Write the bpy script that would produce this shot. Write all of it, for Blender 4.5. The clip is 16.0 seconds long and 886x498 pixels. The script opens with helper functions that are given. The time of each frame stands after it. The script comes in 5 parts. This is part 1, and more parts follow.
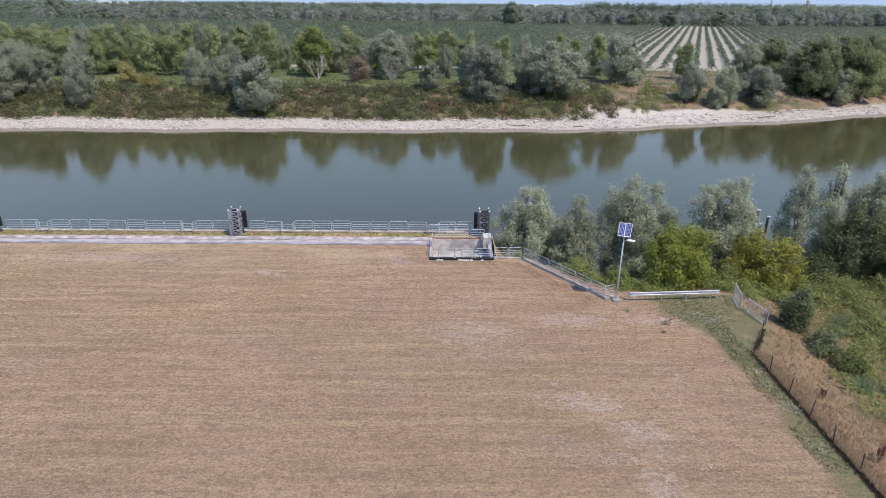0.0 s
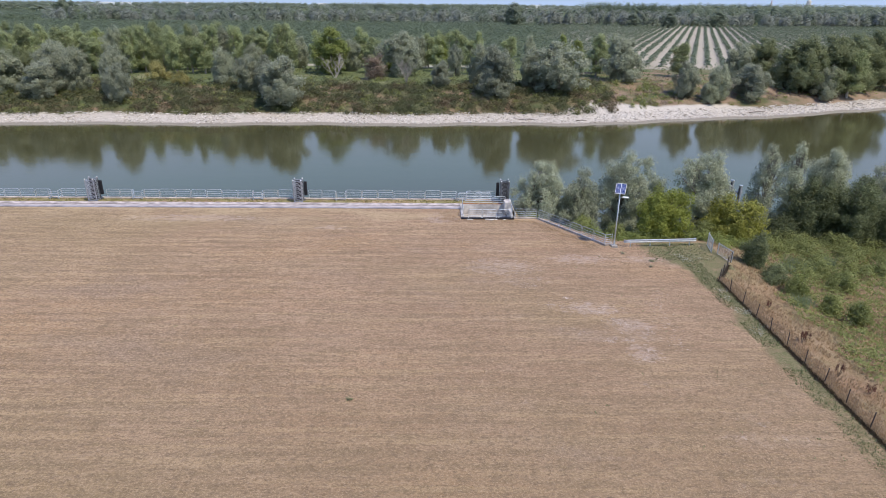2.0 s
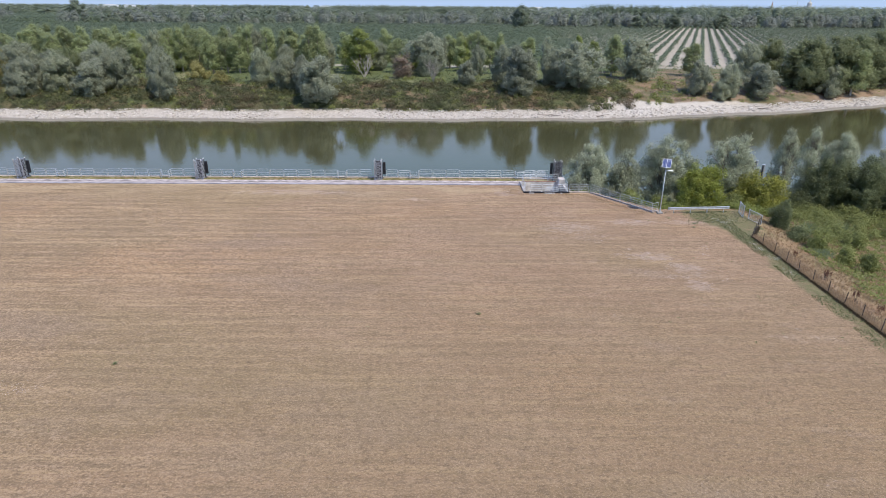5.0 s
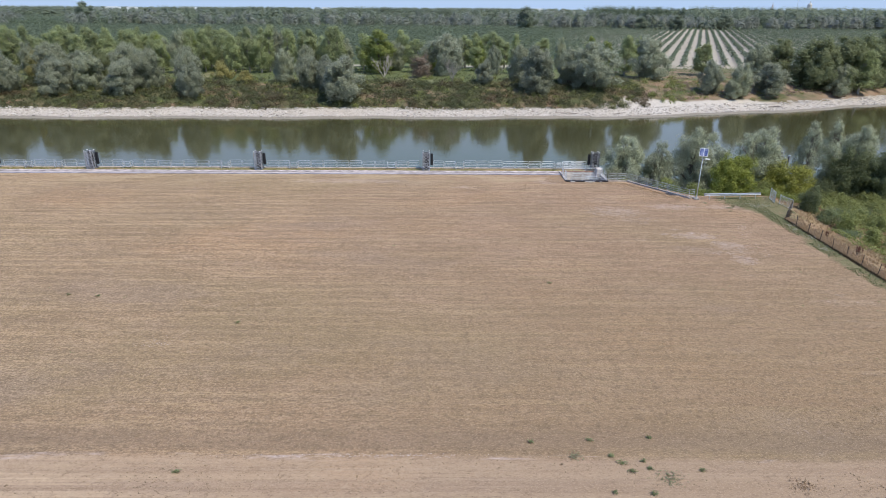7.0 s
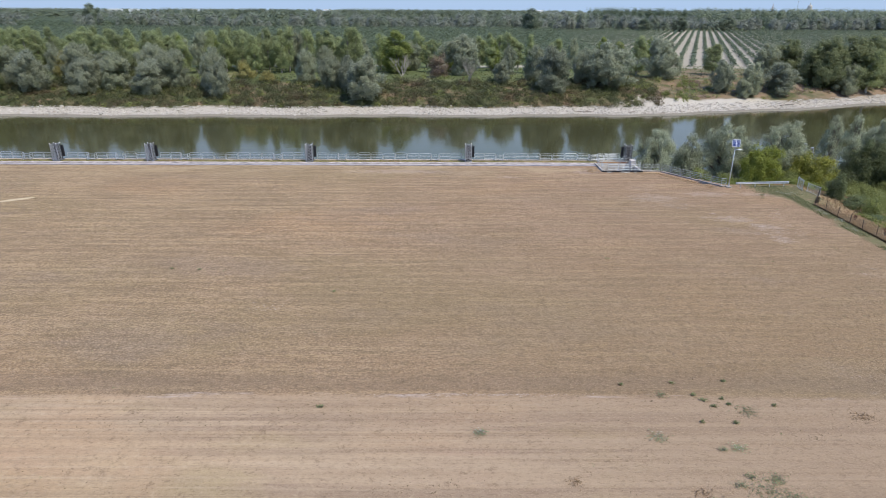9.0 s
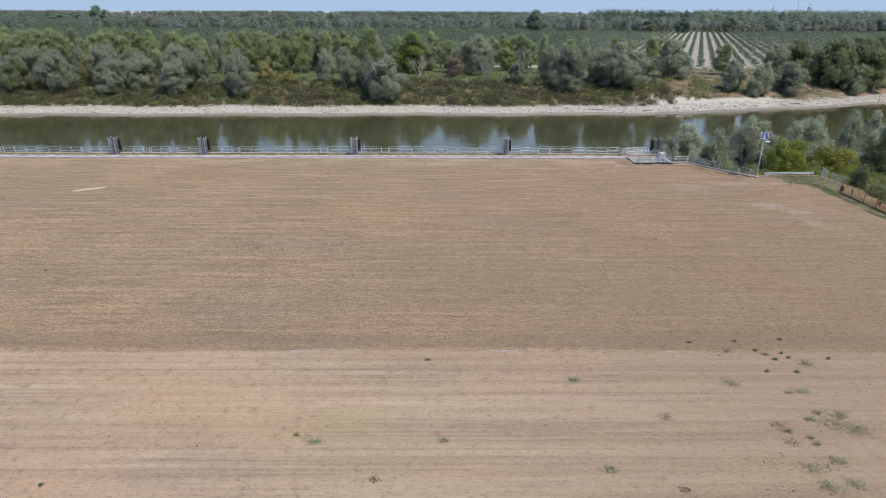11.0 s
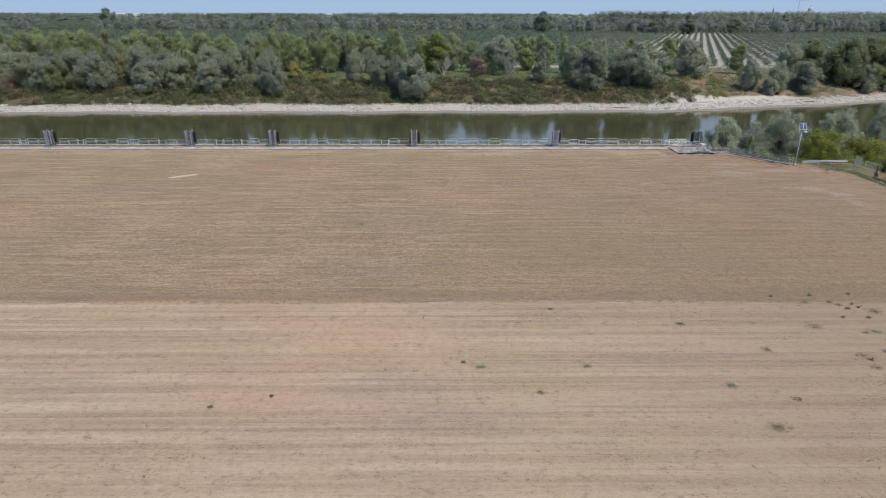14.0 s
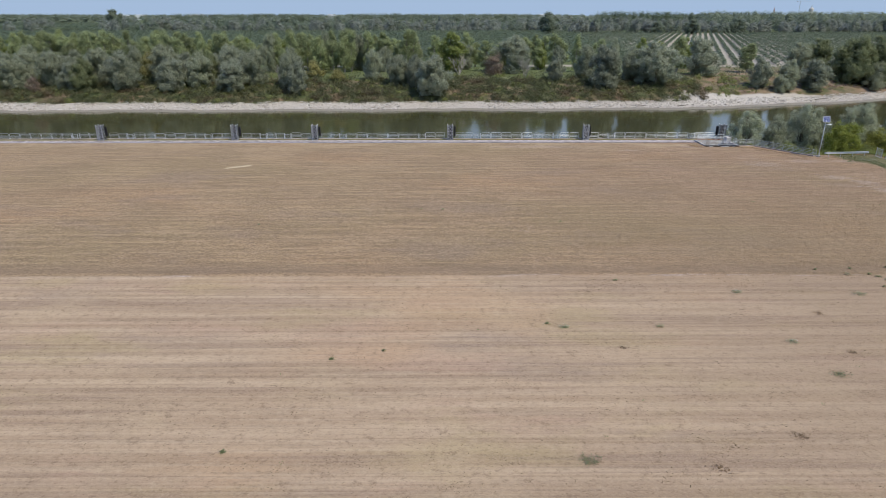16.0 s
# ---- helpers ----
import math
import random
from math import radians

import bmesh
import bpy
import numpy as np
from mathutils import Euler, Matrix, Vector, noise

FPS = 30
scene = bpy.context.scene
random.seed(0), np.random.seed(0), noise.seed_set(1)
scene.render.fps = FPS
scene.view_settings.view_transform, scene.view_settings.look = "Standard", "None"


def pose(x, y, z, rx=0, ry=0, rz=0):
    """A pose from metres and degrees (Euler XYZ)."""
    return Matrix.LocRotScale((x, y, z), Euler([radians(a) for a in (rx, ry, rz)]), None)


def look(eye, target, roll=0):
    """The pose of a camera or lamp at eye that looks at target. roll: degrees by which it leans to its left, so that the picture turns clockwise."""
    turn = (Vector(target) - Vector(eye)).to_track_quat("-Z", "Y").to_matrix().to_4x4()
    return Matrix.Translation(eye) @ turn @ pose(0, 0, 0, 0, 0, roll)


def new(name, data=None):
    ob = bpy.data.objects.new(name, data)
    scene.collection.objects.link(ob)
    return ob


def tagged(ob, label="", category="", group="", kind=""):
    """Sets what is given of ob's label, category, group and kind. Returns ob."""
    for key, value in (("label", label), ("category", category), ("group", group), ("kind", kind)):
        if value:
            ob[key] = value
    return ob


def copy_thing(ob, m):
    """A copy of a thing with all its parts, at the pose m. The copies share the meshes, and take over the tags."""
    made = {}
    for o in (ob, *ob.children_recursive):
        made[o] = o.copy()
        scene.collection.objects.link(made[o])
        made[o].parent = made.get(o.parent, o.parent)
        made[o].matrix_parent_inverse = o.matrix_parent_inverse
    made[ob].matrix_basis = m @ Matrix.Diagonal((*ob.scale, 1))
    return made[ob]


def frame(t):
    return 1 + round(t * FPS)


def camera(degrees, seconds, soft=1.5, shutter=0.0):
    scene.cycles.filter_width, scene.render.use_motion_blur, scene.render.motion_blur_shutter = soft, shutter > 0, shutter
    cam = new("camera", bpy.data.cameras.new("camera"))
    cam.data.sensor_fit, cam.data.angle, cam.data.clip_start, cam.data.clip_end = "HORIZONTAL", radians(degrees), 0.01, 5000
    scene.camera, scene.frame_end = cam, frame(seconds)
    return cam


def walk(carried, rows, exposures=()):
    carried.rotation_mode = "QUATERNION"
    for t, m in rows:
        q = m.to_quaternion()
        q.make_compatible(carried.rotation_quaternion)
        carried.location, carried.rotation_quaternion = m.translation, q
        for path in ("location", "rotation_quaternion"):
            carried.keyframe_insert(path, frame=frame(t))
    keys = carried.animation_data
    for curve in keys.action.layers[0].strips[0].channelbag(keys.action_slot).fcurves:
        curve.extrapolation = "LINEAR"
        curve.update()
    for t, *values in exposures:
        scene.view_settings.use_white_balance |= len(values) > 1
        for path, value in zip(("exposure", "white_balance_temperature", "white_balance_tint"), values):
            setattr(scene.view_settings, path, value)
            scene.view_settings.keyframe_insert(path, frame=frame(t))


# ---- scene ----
cam = camera(72.0, 16.0, 0.66)
# seconds, eye (x, y, z), yaw, pitch, roll in degrees
PATH = [
    (0.0, -1.11, -0.20, 22.01, -0.426, -21.914, 0.471),
    (0.5, -1.72, -4.11, 22.18, -0.399, -21.908, 0.457),
    (1.0, -2.46, -7.61, 22.33, -0.374, -21.897, 0.443),
    (1.5, -3.36, -10.71, 22.45, -0.353, -21.881, 0.430),
    (2.0, -4.41, -13.47, 22.55, -0.333, -21.862, 0.417),
    (2.5, -5.59, -15.93, 22.63, -0.316, -21.839, 0.404),
    (3.0, -6.89, -18.14, 22.68, -0.302, -21.813, 0.391),
    (3.5, -8.29, -20.13, 22.71, -0.289, -21.784, 0.378),
    (4.0, -9.78, -21.96, 22.72, -0.279, -21.753, 0.365),
    (6.5, -17.83, -29.67, 22.58, -0.250, -21.577, 0.299),
    (7.0, -19.48, -31.07, 22.52, -0.248, -21.540, 0.285),
    (7.5, -21.12, -32.45, 22.47, -0.248, -21.502, 0.271),
    (8.0, -22.74, -33.83, 22.41, -0.247, -21.465, 0.257),
    (8.5, -24.36, -35.19, 22.35, -0.248, -21.428, 0.243),
    (9.0, -25.97, -36.54, 22.30, -0.248, -21.392, 0.228),
    (11.5, -33.94, -43.06, 22.10, -0.250, -21.226, 0.148),
    (12.0, -35.54, -44.32, 22.07, -0.249, -21.197, 0.131),
    (12.5, -37.14, -45.57, 22.04, -0.247, -21.169, 0.113),
    (13.0, -38.74, -46.81, 22.02, -0.244, -21.143, 0.095),
    (13.5, -40.34, -48.06, 21.99, -0.239, -21.118, 0.076),
    (14.0, -41.93, -49.30, 21.95, -0.233, -21.094, 0.056),
    (14.5, -43.53, -50.55, 21.90, -0.225, -21.072, 0.036),
    (15.0, -45.12, -51.81, 21.83, -0.215, -21.052, 0.015),
    (15.5, -46.71, -53.05, 21.73, -0.203, -21.032, -0.007),
    (16.0, -48.32, -54.27, 21.60, -0.188, -21.014, -0.030),
]


def aim(x, y, z, yaw, pitch, roll):
    a, b = radians(yaw), radians(pitch)
    way = Vector((-math.sin(a) * math.cos(b), math.cos(a) * math.cos(b), math.sin(b)))
    return look((x, y, z), Vector((x, y, z)) + 10 * way, roll)


# the clip darkens a little as it goes
walk(cam, [(t, aim(*row)) for t, *row in PATH], [(0.0, 0.16, 6420, 16), (4.0, 0.19, 6400, 14), (6.5, 0.18, 6400, 12), (9.0, 0.08, 6420, 10), (12.0, -0.05, 6480, 10), (16.0, -0.15, 6500, 10)])

# ---- light ----
SUN_TO = Vector((0.50, -0.42, 1.15)).normalized()
world = bpy.data.worlds.new("sky")
scene.world = world
world.use_nodes = True
wn = world.node_tree.nodes
sky = wn.new("ShaderNodeTexSky")
sky.sky_type = "NISHITA"
sky.sun_disc = False
sky.sun_elevation = math.asin(SUN_TO.z)
sky.sun_rotation = math.atan2(SUN_TO.x, SUN_TO.y)
sky.air_density, sky.dust_density, sky.ozone_density = 1.0, 0.1, 1.0
wn["Background"].inputs["Strength"].default_value = 0.15
tint = wn.new("ShaderNodeMix")
tint.data_type, tint.blend_type = "RGBA", "MULTIPLY"
tint.inputs[0].default_value = 1.0
tint.inputs[7].default_value = (1.08, 1.15, 1.65, 1)
world.node_tree.links.new(sky.outputs[0], tint.inputs[6])
# summer haze keeps the lowest sky pale blue instead of white
haze = wn.new("ShaderNodeMix")
haze.data_type, haze.blend_type = "RGBA", "DARKEN"
haze.inputs[0].default_value = 1.0
haze.inputs[7].default_value = (2.75, 3.7, 5.15, 1)
world.node_tree.links.new(tint.outputs[2], haze.inputs[6])
world.node_tree.links.new(haze.outputs[2], wn["Background"].inputs["Color"])
sun_data = bpy.data.lights.new("sun", "SUN")
sun_data.energy, sun_data.angle, sun_data.color = 4.0, radians(0.53), (1.0, 0.92, 0.785)
sun = new("sun", sun_data)
sun.matrix_world = look(SUN_TO * 60, (0, 0, 0))


# ---- materials ----
class Nodes:
    """A node material under construction, with short names for the nodes in use."""

    def __init__(self, name):
        self.mat = bpy.data.materials.new(name)
        self.mat.use_nodes = True
        self.t = self.mat.node_tree
        self.t.nodes.clear()
        self.out = self.t.nodes.new("ShaderNodeOutputMaterial")
        self.pos = self.t.nodes.new("ShaderNodeNewGeometry").outputs["Position"]

    def put(self, socket, value):
        if hasattr(value, "is_output"):
            self.t.links.new(value, socket)
        elif isinstance(value, tuple) and len(value) == 3 and socket.type == "RGBA":
            socket.default_value = (*value, 1)
        else:
            socket.default_value = value

    def scaled(self, vec, s):
        n = self.t.nodes.new("ShaderNodeVectorMath")
        n.operation = "MULTIPLY"
        self.put(n.inputs[0], vec)
        n.inputs[1].default_value = s
        return n.outputs[0]

    def noise(self, scale, detail=4.0, rough=0.55, vec=None, warp=0.0):
        n = self.t.nodes.new("ShaderNodeTexNoise")
        s = scale if isinstance(scale, tuple) else (scale,) * 3
        self.put(n.inputs["Vector"], self.scaled(self.pos if vec is None else vec, s))
        n.inputs["Scale"].default_value = 1
        n.inputs["Detail"].default_value = detail
        n.inputs["Roughness"].default_value = rough
        n.inputs["Distortion"].default_value = warp
        return n.outputs["Fac"]

    def voronoi(self, scale, out="Distance", vec=None):
        n = self.t.nodes.new("ShaderNodeTexVoronoi")
        s = scale if isinstance(scale, tuple) else (scale,) * 3
        self.put(n.inputs["Vector"], self.scaled(self.pos if vec is None else vec, s))
        n.inputs["Scale"].default_value = 1
        return n.outputs[out]

    def ramp(self, fac, stops):
        n = self.t.nodes.new("ShaderNodeValToRGB")
        e = n.color_ramp.elements
        while len(e) < len(stops):
            e.new(0.5)
        for i, (p, c) in enumerate(stops):
            e[i].position = p
            e[i].color = (*c, 1) if isinstance(c, tuple) else (c, c, c, 1)
        self.put(n.inputs[0], fac)
        return n.outputs[0]

    def mix(self, fac, a, b, blend="MIX"):
        n = self.t.nodes.new("ShaderNodeMix")
        n.data_type, n.blend_type = "RGBA", blend
        self.put(n.inputs[0], fac)
        self.put(n.inputs[6], a)
        self.put(n.inputs[7], b)
        return n.outputs[2]

    def math(self, op, a, b=0.0, c=0.0):
        n = self.t.nodes.new("ShaderNodeMath")
        n.operation = op
        for s, v in zip(n.inputs, (a, b, c)):
            self.put(s, v)
        return n.outputs[0]

    def step(self, value, lo, hi):
        n = self.t.nodes.new("ShaderNodeMapRange")
        n.interpolation_type = "SMOOTHSTEP"
        self.put(n.inputs[0], value)
        for i, v in ((1, lo), (2, hi), (3, 0.0), (4, 1.0)):
            n.inputs[i].default_value = v
        return n.outputs[0]

    def xyz(self):
        n = self.t.nodes.new("ShaderNodeSeparateXYZ")
        self.put(n.inputs[0], self.pos)
        return n.outputs

    def bump(self, height, strength=0.5, distance=0.05):
        n = self.t.nodes.new("ShaderNodeBump")
        n.inputs["Strength"].default_value = strength
        n.inputs["Distance"].default_value = distance
        self.put(n.inputs["Height"], height)
        return n.outputs[0]

    def island(self):
        return self.t.nodes.new("ShaderNodeNewGeometry").outputs["Random Per Island"]

    def each(self):
        return self.t.nodes.new("ShaderNodeObjectInfo").outputs["Random"]

    def surface(self, color, rough=0.8, normal=None, metal=0.0, spec=0.4):
        n = self.t.nodes.new("ShaderNodeBsdfPrincipled")
        self.put(n.inputs["Base Color"], color)
        self.put(n.inputs["Roughness"], rough)
        self.put(n.inputs["Metallic"], metal)
        self.put(n.inputs["Specular IOR Level"], spec)
        if normal is not None:
            self.put(n.inputs["Normal"], normal)
        self.put(self.out.inputs[0], n.outputs[0])
        return n


def leaf_material(name, dark, mid, light, glow=0.47, spread=0.30, patch=None):
    """Leaves: a colour for each leaf and for each tree, some light let through."""
    m = Nodes(name)
    dark = tuple(b + (a - b) * 0.7 for a, b in zip(dark, mid))
    light = tuple(b + (a - b) * 0.6 for a, b in zip(light, mid))
    col = m.ramp(m.island(), [(0.0, dark), (0.55, mid), (1.0, light)])
    lump = m.noise(0.55, 2)
    col = m.mix(m.math("MULTIPLY", lump, 0.6), col, mid)
    if patch:
        col = m.mix(m.math("MULTIPLY", m.step(m.noise(0.13, 4, 0.65), 0.47, 0.66), 0.75), col, patch)
    shift = m.math("MULTIPLY_ADD", m.each(), spread, 1.0 - spread / 2)
    n = m.t.nodes.new("ShaderNodeHueSaturation")
    m.put(n.inputs["Value"], shift)
    m.put(n.inputs["Color"], col)
    col = n.outputs[0]
    m.surface(col, 0.62, spec=0.25)
    bsdf = m.t.nodes.new("ShaderNodeBsdfTranslucent")
    m.put(bsdf.inputs[0], col)
    both = m.t.nodes.new("ShaderNodeMixShader")
    both.inputs[0].default_value = glow
    m.t.links.new(m.out.inputs[0].links[0].from_socket, both.inputs[1])
    m.t.links.new(bsdf.outputs[0], both.inputs[2])
    m.t.links.new(both.outputs[0], m.out.inputs[0])
    return m.mat


def plain(name, color, rough=0.6, metal=0.0, vary=0.25, scale=3.0, bump=0.15, spec=0.4):
    """A surface of one colour with stains and grain at two scales."""
    m = Nodes(name)
    stains = m.noise(scale, 5)
    grain = m.noise(scale * 14, 3)
    dark = tuple(c * (1 - vary) for c in color)
    pale = tuple(min(1.0, c * (1 + vary)) for c in color)
    col = m.mix(m.step(stains, 0.3, 0.7), dark, pale)
    col = m.mix(m.math("MULTIPLY", grain, 0.35), col, color)
    m.surface(col, m.math("MULTIPLY_ADD", stains, 0.25, rough - 0.12), m.bump(grain, bump, 0.01), metal, spec)
    return m.mat


TOWER_STEEL = plain("grey tower steel", (0.34, 0.35, 0.38), 0.5, 0.4, 0.3, 2.5, 0.1)
STEEL = plain("galvanised steel", (0.56, 0.59, 0.62), 0.42, 0.55, 0.16, 2.5, 0.08)
DARK_STEEL = plain("weathered dark steel", (0.16, 0.165, 0.18), 0.5, 0.5, 0.3, 2.0, 0.1)
RUBBER = plain("black rubber", (0.018, 0.018, 0.022), 0.7, 0.0, 0.3, 2.0, 0.2)
CONCRETE = plain("weathered concrete", (0.36, 0.34, 0.31), 0.85, 0.0, 0.45, 0.7, 0.4)
PALE_CONCRETE = plain("pale concrete", (0.42, 0.36, 0.305), 0.88, 0.0, 0.38, 0.9, 0.5)
DUSTY = plain("dusty worn paving", (0.40, 0.35, 0.325), 0.92, 0.0, 0.5, 1.1, 0.5)
PIT_CONCRETE = plain("streaked pit concrete", (0.50, 0.465, 0.43), 0.9, 0.0, 0.4, 1.3, 0.5)
TRACK = plain("grey asphalt strip", (0.27, 0.26, 0.275), 0.9, 0.0, 0.35, 0.8, 0.5)
RUST = plain("rusty iron", (0.30, 0.115, 0.06), 0.8, 0.2, 0.35, 3.0, 0.4)
WIRE = plain("dull wire", (0.17, 0.15, 0.13), 0.7, 0.2, 0.3, 3.0, 0.1)
POST = plain("rusty dark post", (0.07, 0.06, 0.055), 0.75, 0.2, 0.3, 3.0, 0.2)
WHITE = plain("white enamel", (0.75, 0.76, 0.78), 0.35, 0.0, 0.08, 3.0, 0.03)
CELL = plain("blue solar cells", (0.03, 0.055, 0.20), 0.18, 0.0, 0.25, 5.0, 0.0, 0.6)
STONE = plain("pale river stone", (0.55, 0.52, 0.48), 0.9, 0.0, 0.2, 0.8, 0.3)
PLASTER = plain("pale plaster", (0.52, 0.50, 0.47), 0.9, 0.0, 0.15, 0.2, 0.1)
TILE = plain("terracotta roof", (0.36, 0.16, 0.10), 0.85, 0.0, 0.25, 0.4, 0.2)
BARK = plain("grey bark", (0.15, 0.125, 0.10), 0.9, 0.0, 0.35, 2.0, 0.6)
PALE_BARK = plain("bleached dead wood", (0.40, 0.36, 0.32), 0.9, 0.0, 0.25, 2.0, 0.5)

WILLOW = leaf_material("silver willow leaves", (0.21, 0.235, 0.15), (0.42, 0.45, 0.31), (0.66, 0.68, 0.54))
# next two: silver-grey willow leaves, lightened and greyed further to paint in haze
GREY_WILLOW = leaf_material("grey willow leaves", (0.20, 0.22, 0.145), (0.365, 0.39, 0.27), (0.53, 0.55, 0.41))
HAZED_SILVER = leaf_material("far silver willow leaves with painted haze", (0.19, 0.21, 0.14), (0.335, 0.36, 0.26), (0.48, 0.50, 0.39))
POPLAR = leaf_material("poplar leaves", (0.19, 0.225, 0.11), (0.345, 0.39, 0.195), (0.49, 0.53, 0.295))
LIME = leaf_material("yellow green leaves", (0.14, 0.17, 0.032), (0.325, 0.365, 0.074), (0.55, 0.57, 0.155))
BRIGHT = leaf_material("bright green leaves", (0.16, 0.20, 0.052), (0.30, 0.35, 0.105), (0.45, 0.49, 0.18))
OLIVE = leaf_material("yellowing leaves", (0.20, 0.195, 0.065), (0.335, 0.31, 0.125), (0.46, 0.42, 0.19))
DARK_LEAF = leaf_material("dark green leaves", (0.075, 0.095, 0.045), (0.155, 0.18, 0.085), (0.27, 0.295, 0.155))
SCRUB = leaf_material("scrub leaves", (0.06, 0.072, 0.032), (0.115, 0.128, 0.060), (0.205, 0.21, 0.108), patch=(0.135, 0.095, 0.060))
BRAMBLE = leaf_material("bramble leaves", (0.14, 0.16, 0.05), (0.275, 0.305, 0.105), (0.42, 0.45, 0.185))
YELLOWING = leaf_material("yellowing maple leaves", (0.175, 0.185, 0.035), (0.37, 0.375, 0.082), (0.57, 0.55, 0.16))
OAK = leaf_material("olive green leaves", (0.125, 0.15, 0.075), (0.235, 0.265, 0.135), (0.37, 0.395, 0.215))
BROWN_LEAF = leaf_material("withered brown leaves", (0.20, 0.15, 0.11), (0.32, 0.25, 0.19), (0.44, 0.355, 0.285))
# distance haze is mixed into these three leaf colours: paler, greyer, less contrast
HAZED_POPLAR = leaf_material("far poplar leaves with painted haze", (0.15, 0.185, 0.13), (0.225, 0.265, 0.19), (0.31, 0.35, 0.26))
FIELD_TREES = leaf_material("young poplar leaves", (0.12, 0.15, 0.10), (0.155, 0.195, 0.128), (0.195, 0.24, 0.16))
HAZED_LEAF = leaf_material("far wood leaves with painted haze", (0.19, 0.215, 0.18), (0.325, 0.355, 0.30), (0.47, 0.495, 0.43))
DRY_STALK = leaf_material("dry stalks", (0.30, 0.205, 0.115), (0.465, 0.335, 0.20), (0.63, 0.49, 0.32))
WEED = leaf_material("green weeds", (0.105, 0.135, 0.055), (0.21, 0.24, 0.115), (0.34, 0.365, 0.20))
BROWN_WEED = leaf_material("brown weed tufts", (0.11, 0.085, 0.05), (0.180, 0.140, 0.084), (0.26, 0.20, 0.125))
STUBBLE = leaf_material("brown mown stubs", (0.16, 0.112, 0.066), (0.235, 0.165, 0.098), (0.31, 0.22, 0.135))
FIELD_WEED = leaf_material("dusty green field weeds", (0.14, 0.165, 0.085), (0.255, 0.275, 0.155), (0.36, 0.38, 0.23))
DEAD_WEED = leaf_material("dark dead weeds", (0.06, 0.046, 0.03), (0.105, 0.080, 0.052), (0.17, 0.13, 0.085))
DOCK = leaf_material("rusty seed heads", (0.10, 0.045, 0.03), (0.17, 0.08, 0.055), (0.25, 0.13, 0.09))
REED = leaf_material("pale reed blades", (0.16, 0.20, 0.10), (0.27, 0.32, 0.18), (0.40, 0.44, 0.28))
PALE_FLOWER = leaf_material("pale flower heads", (0.30, 0.31, 0.22), (0.55, 0.55, 0.48), (0.80, 0.79, 0.76))


def field_material():
    m = Nodes("mown dry field")
    x, y, z = m.xyz()
    drift = m.noise((0.04, 0.04, 0.04), 3)
    wob = m.math("MULTIPLY_ADD", drift, 1.6, -0.8)
    # mown rows run along the quay
    rows_wide = m.noise((0.022, 0.55, 0.0), 3, 0.6)
    rows_fine = m.noise((0.10, 3.2, 0.0), 3, 0.6)
    # straight swaths left by the mower
    wave = m.math("SINE", m.math("MULTIPLY_ADD", y, 3.3, m.math("MULTIPLY", m.noise((0.008, 0.12, 0.0), 3), 14.0)))
    swaths = m.math("MULTIPLY", m.step(wave, 0.35, 0.95), m.step(m.noise((0.02, 0.16, 0.0), 4, 0.6), 0.40, 0.62))
    blotch = m.noise(0.11, 5, 0.6)
    speck = m.noise((2.6, 5.4, 4.0), 5, 0.75)
    fine = m.noise((9.0, 13.0, 10.0), 4, 0.75)
    upper = m.mix(m.step(blotch, 0.36, 0.66), (0.285, 0.180, 0.114), (0.370, 0.245, 0.160))
    olive = m.step(m.math("ADD", x, m.math("MULTIPLY", blotch, 60.0)), 34.0, -32.0)
    upper = m.mix(m.math("MULTIPLY", olive, 0.72), upper, m.mix(m.step(blotch, 0.36, 0.66), (0.276, 0.200, 0.108), (0.368, 0.268, 0.142)))
    upper = m.mix(m.math("MULTIPLY", m.step(rows_wide, 0.42, 0.66), 0.26), upper, (0.385, 0.295, 0.190))
    upper = m.mix(m.math("MULTIPLY", m.step(rows_fine, 0.45, 0.7), 0.30), upper, (0.225, 0.170, 0.115))
    green = m.math("MULTIPLY", m.step(m.noise(0.05, 4), 0.52, 0.72), 0.30)
    upper = m.mix(green, upper, (0.240, 0.212, 0.120))
    hue = m.noise((0.028, 0.05, 0.0), 3, 0.55)
    upper = m.mix(m.math("MULTIPLY", m.step(hue, 0.48, 0.66), 0.55), upper, (0.268, 0.208, 0.104))
    upper = m.mix(m.math("MULTIPLY", m.step(hue, 0.47, 0.36), 0.55), upper, (0.385, 0.240, 0.128))
    swath = m.noise((0.20, 1.3, 0.0), 5, 0.75)
    upper = m.mix(m.math("MULTIPLY", m.step(swath, 0.50, 0.64), 0.55), upper, (0.165, 0.124, 0.068))
    upper = m.mix(m.math("MULTIPLY", m.step(swath, 0.47, 0.34), 0.50), upper, (0.440, 0.318, 0.208))
    # thin straw lines and raked furrows along the rows
    lines = m.noise((0.07, 1.5, 2.0), 4, 0.62)
    upper = m.mix(m.math("MULTIPLY", m.step(lines, 0.53, 0.62), 0.56), upper, (0.455, 0.325, 0.185))
    upper = m.mix(m.math("MULTIPLY", m.step(lines, 0.46, 0.37), 0.46), upper, (0.182, 0.128, 0.078))
    upper = m.mix(m.math("MULTIPLY", m.step(m.noise((0.05, 0.11, 8.0), 4, 0.6), 0.52, 0.66), 0.40), upper, (0.250, 0.190, 0.152))
    grit = m.noise((1.1, 1.2, 1.0), 6, 0.85)
    upper = m.mix(m.math("MULTIPLY", m.step(grit, 0.53, 0.60), 0.50), upper, (0.152, 0.110, 0.066))
    upper = m.mix(m.math("MULTIPLY", m.step(grit, 0.46, 0.39), 0.45), upper, (0.450, 0.330, 0.222))
